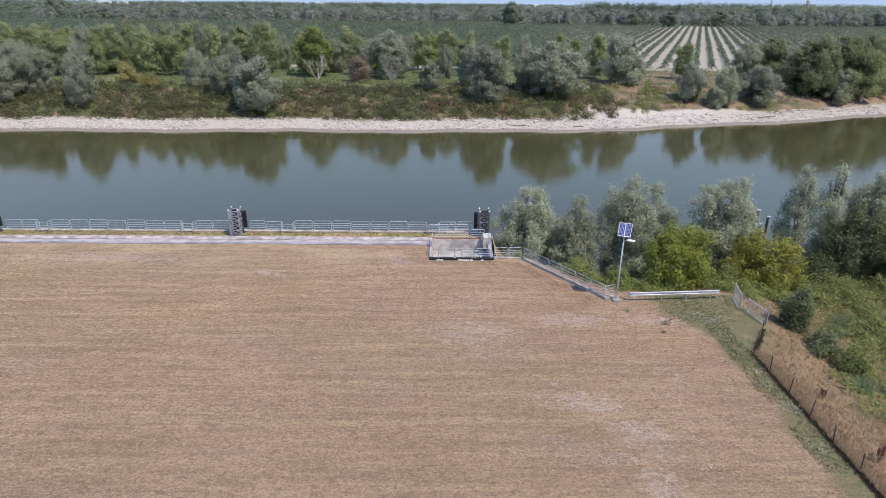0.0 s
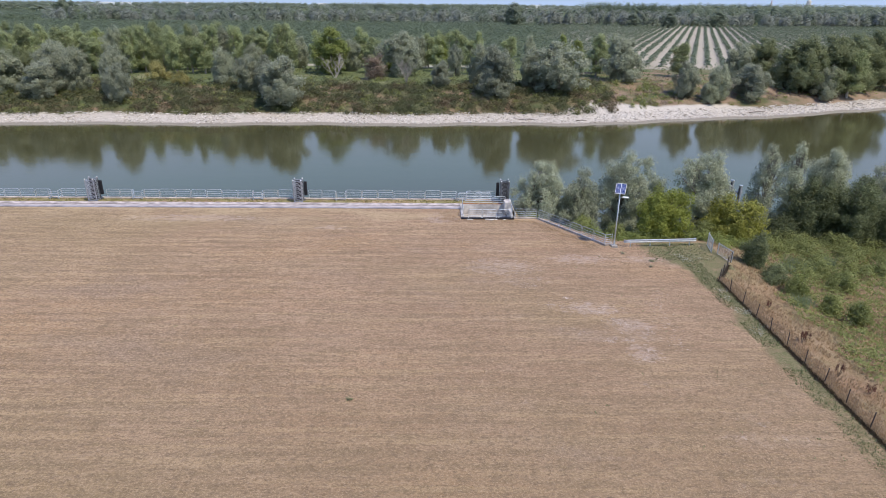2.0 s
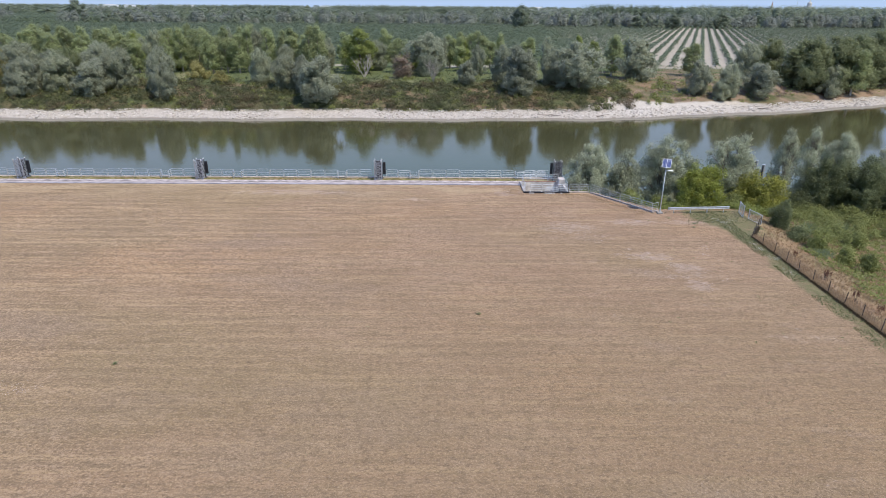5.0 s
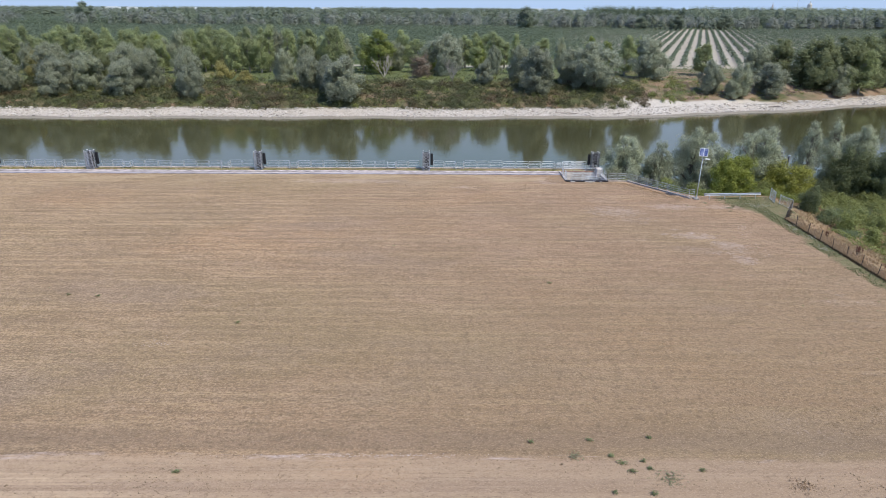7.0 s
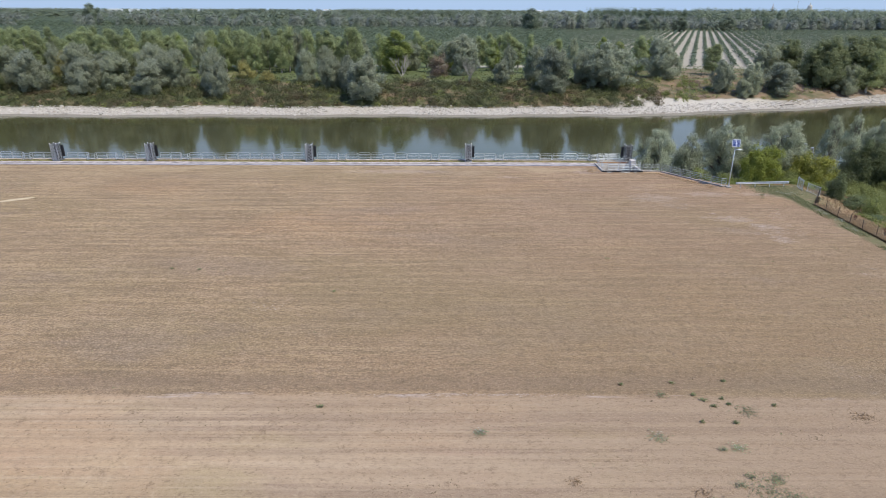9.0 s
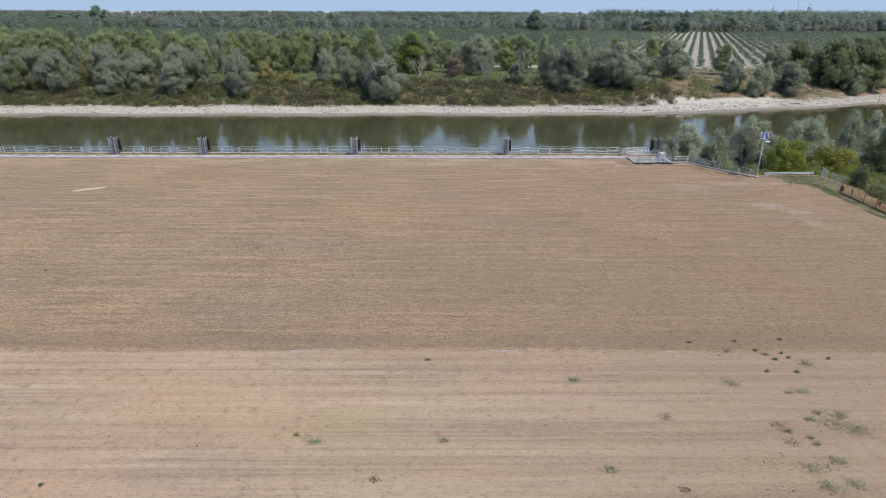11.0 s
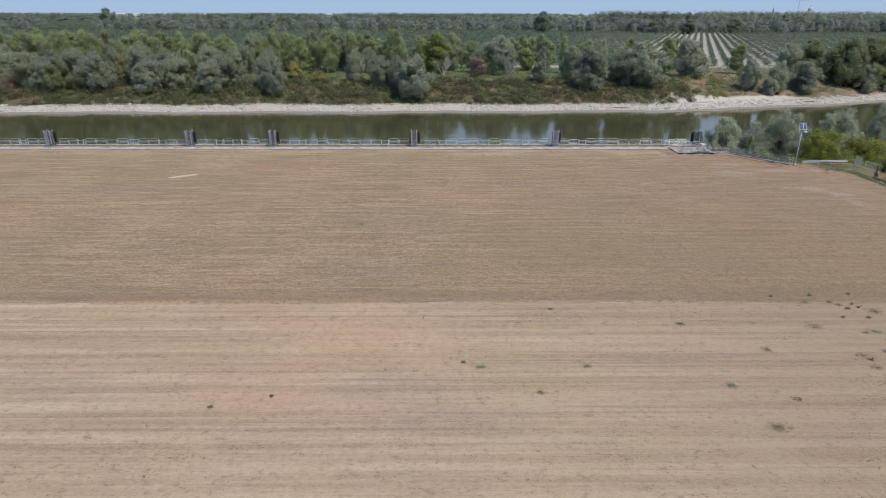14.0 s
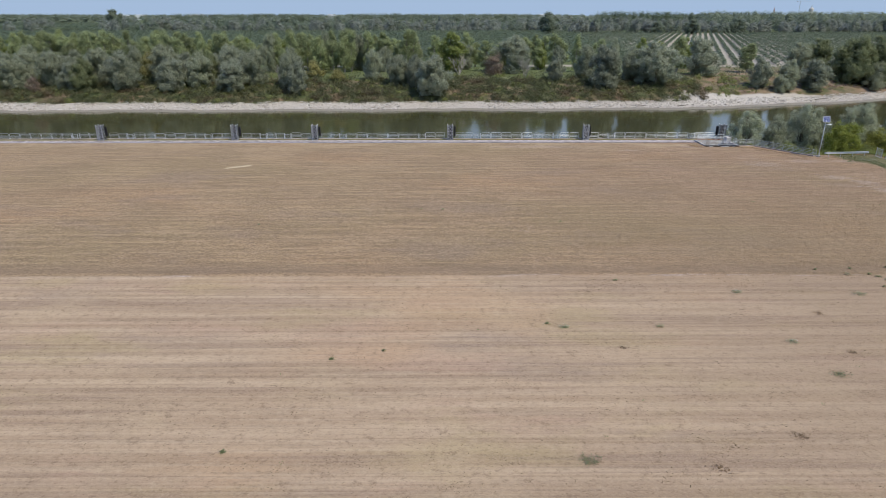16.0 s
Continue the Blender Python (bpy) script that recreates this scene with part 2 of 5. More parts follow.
    lower = m.mix(m.step(rows_wide, 0.35, 0.68), (0.400, 0.288, 0.186), (0.505, 0.378, 0.252))
    lower = m.mix(m.math("MULTIPLY", swaths, 0.62), lower, (0.285, 0.203, 0.142))
    band = m.noise((0.016, 0.85, 5.0), 3, 0.55)
    lower = m.mix(m.math("MULTIPLY", m.step(band, 0.55, 0.60), 0.55), lower, (0.268, 0.190, 0.138))
    lower = m.mix(m.math("MULTIPLY", m.step(band, 0.44, 0.38), 0.45), lower, (0.555, 0.425, 0.290))
    lower = m.mix(m.math("MULTIPLY", m.step(m.noise((0.06, 0.16, 9.0), 4, 0.6), 0.55, 0.68), 0.50), lower, (0.295, 0.225, 0.180))
    lower = m.mix(m.math("MULTIPLY", m.step(m.noise((0.07, 0.20, 17.0), 4, 0.6), 0.52, 0.66), 0.50), lower, (0.410, 0.325, 0.165))
    lower = m.mix(m.math("MULTIPLY", m.step(m.noise((0.05, 0.17, 31.0), 4, 0.6), 0.53, 0.66), 0.45), lower, (0.485, 0.315, 0.225))
    lower = m.mix(m.math("MULTIPLY", m.step(hue, 0.47, 0.36), 0.6), lower, (0.480, 0.322, 0.190))
    lower = m.mix(m.math("MULTIPLY", m.step(swath, 0.50, 0.66), 0.30), lower, (0.310, 0.225, 0.148))
    streaks = m.noise((0.012, 1.9, 0.0), 4, 0.7)
    lower = m.mix(m.math("MULTIPLY", m.step(streaks, 0.52, 0.62), 0.55), lower, (0.300, 0.213, 0.135))
    lower = m.mix(m.math("MULTIPLY", m.step(m.noise((0.05, 2.6, 3.0), 3, 0.6), 0.54, 0.64), 0.40), lower, (0.52, 0.40, 0.275))
    lower = m.mix(m.math("MULTIPLY", m.step(rows_fine, 0.5, 0.72), 0.4), lower, (0.315, 0.240, 0.165))
    lower = m.mix(m.math("MULTIPLY", m.step(blotch, 0.5, 0.72), 0.4), lower, (0.50, 0.382, 0.242))
    lower = m.mix(m.math("MULTIPLY", m.step(grit, 0.55, 0.62), 0.55), lower, (0.200, 0.140, 0.088))
    lower = m.mix(m.math("MULTIPLY", m.step(grit, 0.45, 0.38), 0.35), lower, (0.540, 0.420, 0.285))
    crumb = m.noise((5.2, 5.6, 4.0), 3, 0.75)
    upper = m.mix(m.math("MULTIPLY", m.step(crumb, 0.52, 0.61), 0.52), upper, (0.500, 0.352, 0.216))
    upper = m.mix(m.math("MULTIPLY", m.step(crumb, 0.48, 0.40), 0.54), upper, (0.165, 0.106, 0.064))
    lower = m.mix(m.math("MULTIPLY", m.step(crumb, 0.52, 0.64), 0.18), lower, (0.580, 0.450, 0.315))
    lower = m.mix(m.math("MULTIPLY", m.step(crumb, 0.47, 0.36), 0.18), lower, (0.270, 0.192, 0.132))
    dull = m.step(m.math("ADD", x, m.math("MULTIPLY_ADD", hue, 50.0, -25.0)), -52.0, 0.0)
    lower = m.mix(m.math("MULTIPLY", dull, 0.62), lower, (0.275, 0.196, 0.128))
    upper = m.mix(m.math("MULTIPLY", m.math("MULTIPLY", dull, m.step(y, 46.0, 34.0)), 0.22), upper, (0.225, 0.160, 0.096))
    upper = m.mix(m.math("MULTIPLY", m.math("MULTIPLY", dull, m.step(y, 30.0, 5.0)), 0.40), upper, (0.238, 0.176, 0.090))
    edge = m.math("ADD", y, m.math("MULTIPLY", wob, 0.9))
    col = m.mix(m.step(edge, -4.3, -5.0), upper, lower)
    # dark furrow and pale line where the two mowings meet
    furrow = m.math("MULTIPLY", m.step(edge, -4.6, -3.6), m.step(edge, -1.0, -3.4))
    col = m.mix(m.math("MULTIPLY", furrow, 0.45), col, (0.20, 0.145, 0.10))
    line = m.math("MULTIPLY", m.step(edge, -5.1, -4.75), m.step(edge, -4.3, -4.6))
    line = m.math("MULTIPLY", line, m.step(m.noise((0.10, 0.6, 0), 5, 0.7), 0.54, 0.66))
    col = m.mix(m.math("MULTIPLY", line, 0.7), col, (0.56, 0.47, 0.43))
    # pale salty soil towards the fenced corner
    bare = m.math("MULTIPLY", m.step(x, -10.0, 8.0), m.step(m.noise((0.10, 0.22, 0), 5, 0.65), 0.54, 0.70))
    bare = m.math("MULTIPLY", bare, m.step(y, 52.0, 44.0))
    col = m.mix(m.math("MULTIPLY", bare, 0.22), col, (0.40, 0.305, 0.235))
    chalk = m.math("MULTIPLY", bare, m.step(m.noise((2.4, 1.5, 1.0), 5, 0.75), 0.55, 0.62))
    col = m.mix(m.math("MULTIPLY", chalk, 0.35), col, (0.56, 0.50, 0.48))
    # old washed-out patches of pale soil
    spots = 0.0
    for sx, sy, wx, wy in ((1.2, 38.5, 2.6, 1.5), (8.9, 40.3, 2.4, 0.9), (15.4, 40.3, 2.4, 0.6), (7.8, 30.0, 1.9, 0.9), (10.2, 27.2, 1.4, 1.1), (10.0, 23.4, 0.9, 0.9),
                           (-32.5, 51.8, 6.0, 1.0), (-16.0, 48.8, 1.4, 0.5), (-4.4, 52.2, 1.7, 1.6)):
        dx = m.math("MULTIPLY", m.math("SUBTRACT", x, sx), 1 / wx)
        dy = m.math("MULTIPLY", m.math("SUBTRACT", y, sy), 1 / wy)
        r2 = m.math("ADD", m.math("MULTIPLY", dx, dx), m.math("MULTIPLY", dy, dy))
        spots = m.math("MAXIMUM", spots, m.step(r2, 3.6, 0.0))
    blot = m.step(m.math("ADD", m.math("MULTIPLY", spots, 0.22), m.math("MULTIPLY", m.noise((0.75, 1.3, 1.0), 6, 0.82), 1.0)), 0.62, 0.76)
    blot = m.math("MULTIPLY", blot, m.step(spots, 0.02, 0.3))
    col = m.mix(m.math("MULTIPLY", blot, 0.42), col, (0.44, 0.345, 0.285))
    flecks = m.math("MULTIPLY", m.step(m.noise((2.0, 2.8, 1.0), 5, 0.8), 0.575, 0.62), m.step(spots, 0.05, 0.6))
    col = m.mix(m.math("MULTIPLY", flecks, 0.45), col, (0.60, 0.53, 0.51))
    dx = m.math("MULTIPLY", m.math("ADD", x, 79.2), 0.5)
    dy = m.math("MULTIPLY", m.math("SUBTRACT", m.math("SUBTRACT", y, 37.0), m.math("MULTIPLY", dx, 1.1)), 1.5)
    pale = m.math("ADD", m.math("ADD", m.math("MULTIPLY", dx, dx), m.math("MULTIPLY", dy, dy)), m.math("MULTIPLY_ADD", m.noise((1.3, 2.0, 1.0), 4, 0.7), 1.6, -0.8))
    col = m.mix(m.step(pale, 1.0, 0.5), col, (0.56, 0.46, 0.30))
    # worn turf along the quay
    quay = m.math("MULTIPLY", m.step(y, 47.0, 55.0), m.step(m.noise((0.12, 0.35, 0), 4), 0.42, 0.62))
    col = m.mix(m.math("MULTIPLY", quay, 0.6), col, (0.45, 0.345, 0.205))
    # green strip along the fence, with wandering edge
    way = m.math("ADD", x, m.math("MULTIPLY", m.noise(0.35, 4), 3.2))
    turf = m.math("MULTIPLY", m.step(m.math("ADD", way, m.math("MULTIPLY", m.step(y, 36.0, 43.5), 3.0)), 20.1, 21.0), m.step(y, 45.5, 44.5))
    turf = m.math("MULTIPLY", turf, m.math("MULTIPLY_ADD", m.step(y, 12.0, 24.0), 0.5, 0.5))
    turf = m.math("MULTIPLY", turf, m.step(m.noise(0.7, 5, 0.65), 0.26, 0.46))
    col = m.mix(turf, col, m.mix(m.step(speck, 0.4, 0.65), (0.110, 0.115, 0.050), (0.215, 0.200, 0.105)))
    strip = m.math("MULTIPLY", m.step(y, 57.5, 57.9), m.step(m.noise((0.25, 0.8, 0), 4), 0.38, 0.58))
    col = m.mix(strip, col, m.mix(m.noise(0.8, 4), (0.185, 0.20, 0.065), (0.40, 0.33, 0.18)))
    clod = m.noise((1.5, 2.2, 2.0), 4, 0.7)
    col = m.mix(m.math("MULTIPLY", m.step(clod, 0.53, 0.60), m.math("MULTIPLY_ADD", m.step(edge, -5.0, -4.3), 0.33, 0.12)), col, (0.175, 0.125, 0.078))
    col = m.mix(m.math("MULTIPLY", m.step(speck, 0.52, 0.62), m.math("MULTIPLY_ADD", m.step(edge, -5.0, -4.3), 0.30, 0.30)), col, (0.140, 0.100, 0.064))
    col = m.mix(m.math("MULTIPLY", m.step(fine, 0.52, 0.62), 0.40), col, (0.50, 0.380, 0.260))
    high = m.math("ADD", m.math("MULTIPLY", speck, 0.6), m.math("MULTIPLY", fine, 0.4))
    m.surface(col, 0.95, m.bump(high, 1.0, 0.12), 0.0, 0.15)
    return m.mat


def rough_material():
    m = Nodes("rough bank grass")
    big = m.noise(0.16, 5, 0.6)
    streak = m.noise((0.9, 0.35, 0.5), 4, 0.65)
    fine = m.noise(9.0, 4, 0.7)
    col = m.ramp(big, [(0.30, (0.15, 0.16, 0.065)), (0.42, (0.26, 0.215, 0.105)), (0.54, (0.37, 0.26, 0.15)), (0.72, (0.36, 0.215, 0.135))])
    col = m.mix(m.math("MULTIPLY", m.step(streak, 0.45, 0.66), 0.45), col, (0.40, 0.30, 0.19))
    col = m.mix(m.math("MULTIPLY", m.step(fine, 0.45, 0.75), 0.5), col, (0.10, 0.085, 0.045))
    straw = m.noise((11.0, 3.0, 5.0), 5, 0.75, warp=1.2)
    col = m.mix(m.math("MULTIPLY", m.step(straw, 0.52, 0.66), 0.75), col, (0.50, 0.37, 0.225))
    col = m.mix(m.math("MULTIPLY", m.step(straw, 0.46, 0.34), 0.6), col, (0.14, 0.095, 0.055))
    tuft = m.noise((1.3, 1.0, 1.0), 5, 0.7)
    col = m.mix(m.math("MULTIPLY", m.step(tuft, 0.52, 0.62), 0.4), col, (0.20, 0.135, 0.07))
    m.surface(col, 0.95, m.bump(m.math("ADD", fine, straw), 1.0, 0.15), 0.0, 0.15)
    return m.mat


def far_bank_material():
    """Stony margin, scrub slope and grassy terrace across the river, by height."""
    m = Nodes("far river bank")
    x, y, z = m.xyz()
    wob = m.noise(0.09, 5, 0.6)
    level = m.math("ADD", z, m.math("MULTIPLY_ADD", wob, 2.0, -1.0))
    stones = m.voronoi(1.6, "Color")
    stone = m.mix(m.math("MULTIPLY", stones, 0.5), (0.42, 0.375, 0.315), (0.60, 0.55, 0.48))
    stone = m.mix(m.math("MULTIPLY", m.step(m.noise(0.5, 5, 0.7), 0.5, 0.75), 0.6), stone, (0.26, 0.23, 0.19))
    wet = m.step(m.math("ADD", z, m.math("MULTIPLY_ADD", wob, 0.3, -0.15)), -8.50, -8.66)
    stone = m.mix(m.math("MULTIPLY", wet, 0.8), stone, (0.20, 0.18, 0.14))
    slope = m.ramp(m.noise(0.12, 5, 0.6), [(0.32, (0.06, 0.085, 0.03)), (0.52, (0.13, 0.12, 0.06)), (0.68, (0.27, 0.18, 0.12))])
    dry = m.step(x, 30.0, 50.0)
    slope = m.mix(m.math("MULTIPLY", dry, m.step(m.noise(0.1, 4), 0.4, 0.6)), slope, (0.27, 0.195, 0.135))
    terrace = m.ramp(m.noise(0.05, 5, 0.6), [(0.35, (0.085, 0.11, 0.042)), (0.55, (0.135, 0.155, 0.068)), (0.7, (0.29, 0.25, 0.15))])
    terrace = m.mix(m.math("MULTIPLY", m.step(x, 20.0, 50.0), m.step(m.noise((0.03, 0.16, 0.1), 4), 0.38, 0.56)), terrace, (0.245, 0.175, 0.115))
    # the sandy spit lifts the pale margin
    spit = m.math("MULTIPLY", m.step(x, 30.0, 46.0), m.step(x, 100.0, 78.0))
    mound = m.math("MULTIPLY", m.step(x, 26.0, 36.0), m.step(x, 62.0, 44.0))
    margin = m.math("SUBTRACT", level, m.math("MULTIPLY_ADD", mound, 1.3, spit))
    sand = m.mix(m.noise(0.3, 4), (0.45, 0.41, 0.35), (0.55, 0.51, 0.45))
    stone = m.mix(m.math("MULTIPLY", spit, m.step(level, -8.3, -7.6)), stone, sand)
    col = m.mix(m.step(margin, -7.6, -7.1), stone, slope)
    col = m.mix(m.step(level, -2.8, -1.9), col, terrace)
    m.surface(col, 0.95, m.bump(m.math("ADD", stones, m.noise(3.0, 4)), 0.8, 0.25), 0.0, 0.2)
    return m.mat


def plain_material():
    """The flat land behind: sandy soil in the young plantation, green farther off."""
    m = Nodes("flood plain soil")
    x, y, z = m.xyz()
    soil = m.mix(m.noise(0.02, 5), (0.31, 0.275, 0.22), (0.42, 0.38, 0.31))
    soil = m.mix(m.math("MULTIPLY", m.step(m.noise(0.35, 4, 0.7), 0.5, 0.7), 0.5), soil, (0.25, 0.235, 0.13))
    grass = m.mix(m.noise(0.012, 5), (0.075, 0.105, 0.04), (0.155, 0.18, 0.075))
    side = m.math("SUBTRACT", x, m.math("MULTIPLY", y, 0.10))
    side = m.math("ADD", side, m.math("MULTIPLY_ADD", m.noise(0.012, 3), 50.0, -25.0))
    bare = m.math("MULTIPLY", m.step(side, 5.0, 75.0), m.step(y, 840.0, 780.0))
    bare = m.math("MULTIPLY", bare, m.step(y, 236.0, 246.0))
    lane = m.math("MULTIPLY", m.step(y, 240.0, 246.0), m.step(y, 258.0, 252.0))
    lane = m.math("MULTIPLY", lane, m.step(m.noise(0.03, 3), 0.46, 0.58))
    bare = m.math("MAXIMUM", bare, lane)
    col = m.mix(bare, grass, soil)
    m.surface(col, 0.95, m.bump(m.noise(1.2, 4), 0.6, 0.2), 0.0, 0.15)
    return m.mat


def water_material():
    m = Nodes("murky river water")
    swell = m.noise((0.10, 0.22, 0.0), 3, 0.5)
    ripple = m.noise((0.9, 1.5, 0.0), 3, 0.6)
    col = m.mix(m.noise(0.015, 4), (0.054, 0.054, 0.023), (0.066, 0.065, 0.030))
    calm = m.bump(m.math("ADD", m.math("MULTIPLY", swell, 0.35), m.math("MULTIPLY", ripple, 0.20)), 0.13, 0.35)
    n = m.surface(col, 0.07, calm, 0.0, 0.5)
    n.inputs["IOR"].default_value = 1.54
    return m.mat


FIELD, ROUGH_GRASS, FAR_BANK, PLAIN_SOIL, WATER = field_material(), rough_material(), far_bank_material(), plain_material(), water_material()


# ---- building helpers ----
def part(name, bm, material, parent=None, label="", smooth=False):
    """Links a bmesh as one mesh object, under a thing or a part where one is given."""
    me = bpy.data.meshes.new(name)
    bm.to_mesh(me)
    bm.free()
    me.materials.append(material)
    if smooth:
        me.shade_smooth()
    ob = new(name, me)
    if parent is not None:
        ob.parent = parent
    return tagged(ob, label)


def cards(name, quads, material, parent=None, label=""):
    """Links an array of loose faces (n, corners, 3) as one mesh object."""
    me = bpy.data.meshes.new(name)
    n, c = quads.shape[:2]
    me.vertices.add(c * n)
    me.loops.add(c * n)
    me.polygons.add(n)
    me.vertices.foreach_set("co", np.ascontiguousarray(quads, dtype=np.float32).ravel())
    me.loops.foreach_set("vertex_index", np.arange(c * n, dtype=np.int32))
    me.polygons.foreach_set("loop_start", np.arange(0, c * n, c, dtype=np.int32))
    me.update(calc_edges=True)
    me.materials.append(material)
    ob = new(name, me)
    if parent is not None:
        ob.parent = parent
    return tagged(ob, label)


def box(bm, cx, cy, cz, sx, sy, sz, turn=0.0, bevel=0.0):
    m = Matrix.Translation((cx, cy, cz)) @ Matrix.Rotation(turn, 4, "Z") @ Matrix.Diagonal((sx, sy, sz, 1))
    made = bmesh.ops.create_cube(bm, size=1, matrix=m)["verts"]
    if bevel:
        edges = list({e for v in made for e in v.link_edges})
        bmesh.ops.bevel(bm, geom=edges, offset=bevel, segments=2, affect="EDGES")
    return bm


def tube(bm, points, r, sides=8, r_end=None, closed=False):
    """A round bar along points; it tapers to r_end where that is given."""
    pts = [Vector(p) for p in points]
    rings = []
    n = len(pts)
    for i, p in enumerate(pts):
        a, b = (pts[i - 1], pts[(i + 1) % n]) if closed else (pts[max(0, i - 1)], pts[min(n - 1, i + 1)])
        d = (b - a).normalized()
        side = d.cross(Vector((0, 0, 1)) if abs(d.z) < 0.9 else Vector((1, 0, 0))).normalized()
        up = side.cross(d)
        rad = r if r_end is None else r + (r_end - r) * i / (n - 1)
        rings.append([bm.verts.new(p + rad * (math.cos(t) * side + math.sin(t) * up)) for t in np.linspace(0, 2 * math.pi, sides, endpoint=False)])
    for i in range(n if closed else n - 1):
        a, b = rings[i], rings[(i + 1) % n]
        for k in range(sides):
            bm.faces.new((a[k], a[(k + 1) % sides], b[(k + 1) % sides], b[k]))
    if not closed:
        bm.faces.new(rings[0][::-1])
        bm.faces.new(rings[-1])
    return bm


def thing(name, at=(0, 0, 0), turn=0.0, **tags):
    ob = new(name)
    ob.empty_display_size = 0.2
    ob.matrix_basis = Matrix.Translation(at) @ Matrix.Rotation(turn, 4, "Z")
    return tagged(ob, **tags)


# ---- the lie of the land ----
WATER_Z = -9.0
QUAY_Y = 59.3
EDGE = [(4.3, QUAY_Y), (4.3, 52.5), (7.6, 52.5), (13.5, 44.6), (13.8, 44.9), (23.0, 44.9), (23.4, 39.7), (20.6, 35.6), (20.6, -400.0)]


def outside(x, y):
    """Distance beyond the rim of the raised field, to the right of it; 0 on the field."""
    x, y = np.asarray(x, float), np.asarray(y, float)
    d = np.full(np.broadcast(x, y).shape, 1e9)
    for (ax, ay), (bx, by) in zip(EDGE, EDGE[1:]):
        t = np.clip(((x - ax) * (bx - ax) + (y - ay) * (by - ay)) / ((bx - ax) ** 2 + (by - ay) ** 2), 0, 1)
        d = np.minimum(d, np.hypot(x - ax - t * (bx - ax), y - ay - t * (by - ay)))
    rim = np.interp(y, [-400, 35.6, 39.7, 44.0, 44.9, 44.91], [20.6, 20.6, 23.4, 23.1, 23.0, 13.6])
    rim = np.where(y > 44.9, np.interp(y, [44.9, 52.5, 52.51, QUAY_Y], [13.4, 7.6, 4.3, 4.3]), rim)
    return np.where(x > rim, d, 0.0)


def shore(x):
    """Where the far waterline runs."""
    x = np.asarray(x, float)
    return np.interp(x, [-900, -196, -110, 29, 64, 99, 135, 300, 900], [140, 154.5, 155.5, 158.5, 165.5, 175, 187, 262, 560]) + 0.9 * np.sin(x * 0.11) + 0.6 * np.sin(x * 0.31 + 1)


def bumps(x, y, s):
    x, y = np.asarray(x, float) * s, np.asarray(y, float) * s
    return (np.sin(x + 1.3 * np.sin(y * 0.7)) * np.cos(y * 1.1 + 0.8 * np.sin(x * 0.6)) + 0.5 * np.sin(2.3 * x + 1.9) * np.sin(2.1 * y + x)) / 1.5


def land(x, y):
    """Height of the ground."""
    x, y = np.broadcast_arrays(np.asarray(x, float), np.asarray(y, float))
    d = outside(x, y)
    right = np.interp(d, [0, 0.6, 4, 10, 22, 60], [0, -0.10, -1.0, -2.5, -3.5, -4.0])
    right = right + np.clip(d / 6, 0, 1) * 0.25 * bumps(x, y, 0.6)
    river = np.interp(y, [45.5, 50, 55, 60, 64, 70, 95], [0, -2.2, -4.4, -6.8, -9.0, -11.0, -13.0])
    river = river * np.clip(d / 3.5, 0, 1)
    near = np.where(d > 0, np.minimum(right, river), 0.0)
    near = np.where((x <= 4.3) & (y > QUAY_Y), -12.5, near)
    near = np.where((x > -1.75) & (x < 3.75) & (y > 52.05) & (y < 56.75), -2.2, near)
    s = y - shore(x)
    beyond = np.interp(s, [-60, -6, 0, 10.5, 13.5, 24, 36, 60], [-13, -10.2, -9.0, -7.05, -5.9, -3.6, -1.7, -1.2])
    beyond = beyond + np.interp(s, [0, 6, 14, 40, 80], [0, 0.12, 0.3, 0.35, 0.1]) * bumps(x, y, 0.25)
    far = np.interp(y, [0, 100, 112], [0, 0, 1])
    return near * (1 - far) + beyond * far


def spaced(*runs):
    """Grid lines from runs of (start, end, step)."""
    return np.unique(np.round(np.concatenate([np.arange(a, b + 1e-6, s) for a, b, s in runs]), 3))


def build_ground():
    xs = spaced((-4600, -400, 200), (-400, -20, 8), (-20, 66, 1.0), (4.2, 4.4, 0.1), (-1.8, -1.7, 0.1), (3.7, 3.8, 0.1), (66, 400, 6), (400, 4600, 200))
    ys = spaced((-700, -80, 40), (-80, 20, 4), (20, 90, 1.0), (59.2, 59.4, 0.1), (52.0, 52.1, 0.1), (56.7, 56.8, 0.1), (90, 150, 6), (150, 210, 1.5), (210, 400, 10), (400, 1000, 40), (1000, 4900, 150))
    gx, gy = np.meshgrid(xs, ys)
    gz = land(gx, gy)
    w, h = len(xs), len(ys)
    i = np.arange(w * h).reshape(h, w)
    faces = np.stack([i[:-1, :-1], i[:-1, 1:], i[1:, 1:], i[1:, :-1]], -1).reshape(-1, 4)
    me = bpy.data.meshes.new("ground")
    me.from_pydata(np.stack([gx, gy, gz], -1).reshape(-1, 3).tolist(), [], faces.tolist())
    for m in (FIELD, ROUGH_GRASS, FAR_BANK, PLAIN_SOIL):
        me.materials.append(m)
    cx = (gx[:-1, :-1] + gx[1:, 1:]).ravel() / 2
    cy = (gy[:-1, :-1] + gy[1:, 1:]).ravel() / 2
    slot = np.where(outside(cx, cy) > 0.01, 1, 0)
    slot = np.where(cy > 100, 2, slot)
    slot = np.where(cy - shore(cx) > 66, 3, slot)
    me.polygons.foreach_set("material_index", slot.astype(np.int32))
    me.shade_smooth()
    return tagged(new("ground", me), "dry mown field, river banks and flat land beyond", "ground", kind="structure")


build_ground()

bm = bmesh.new()
box(bm, 0, 330, WATER_Z - 0.02, 3000, 640, 0.04)
tagged(part("water", bm, WATER), "calm murky green river water mirroring the trees", "river", kind="structure")

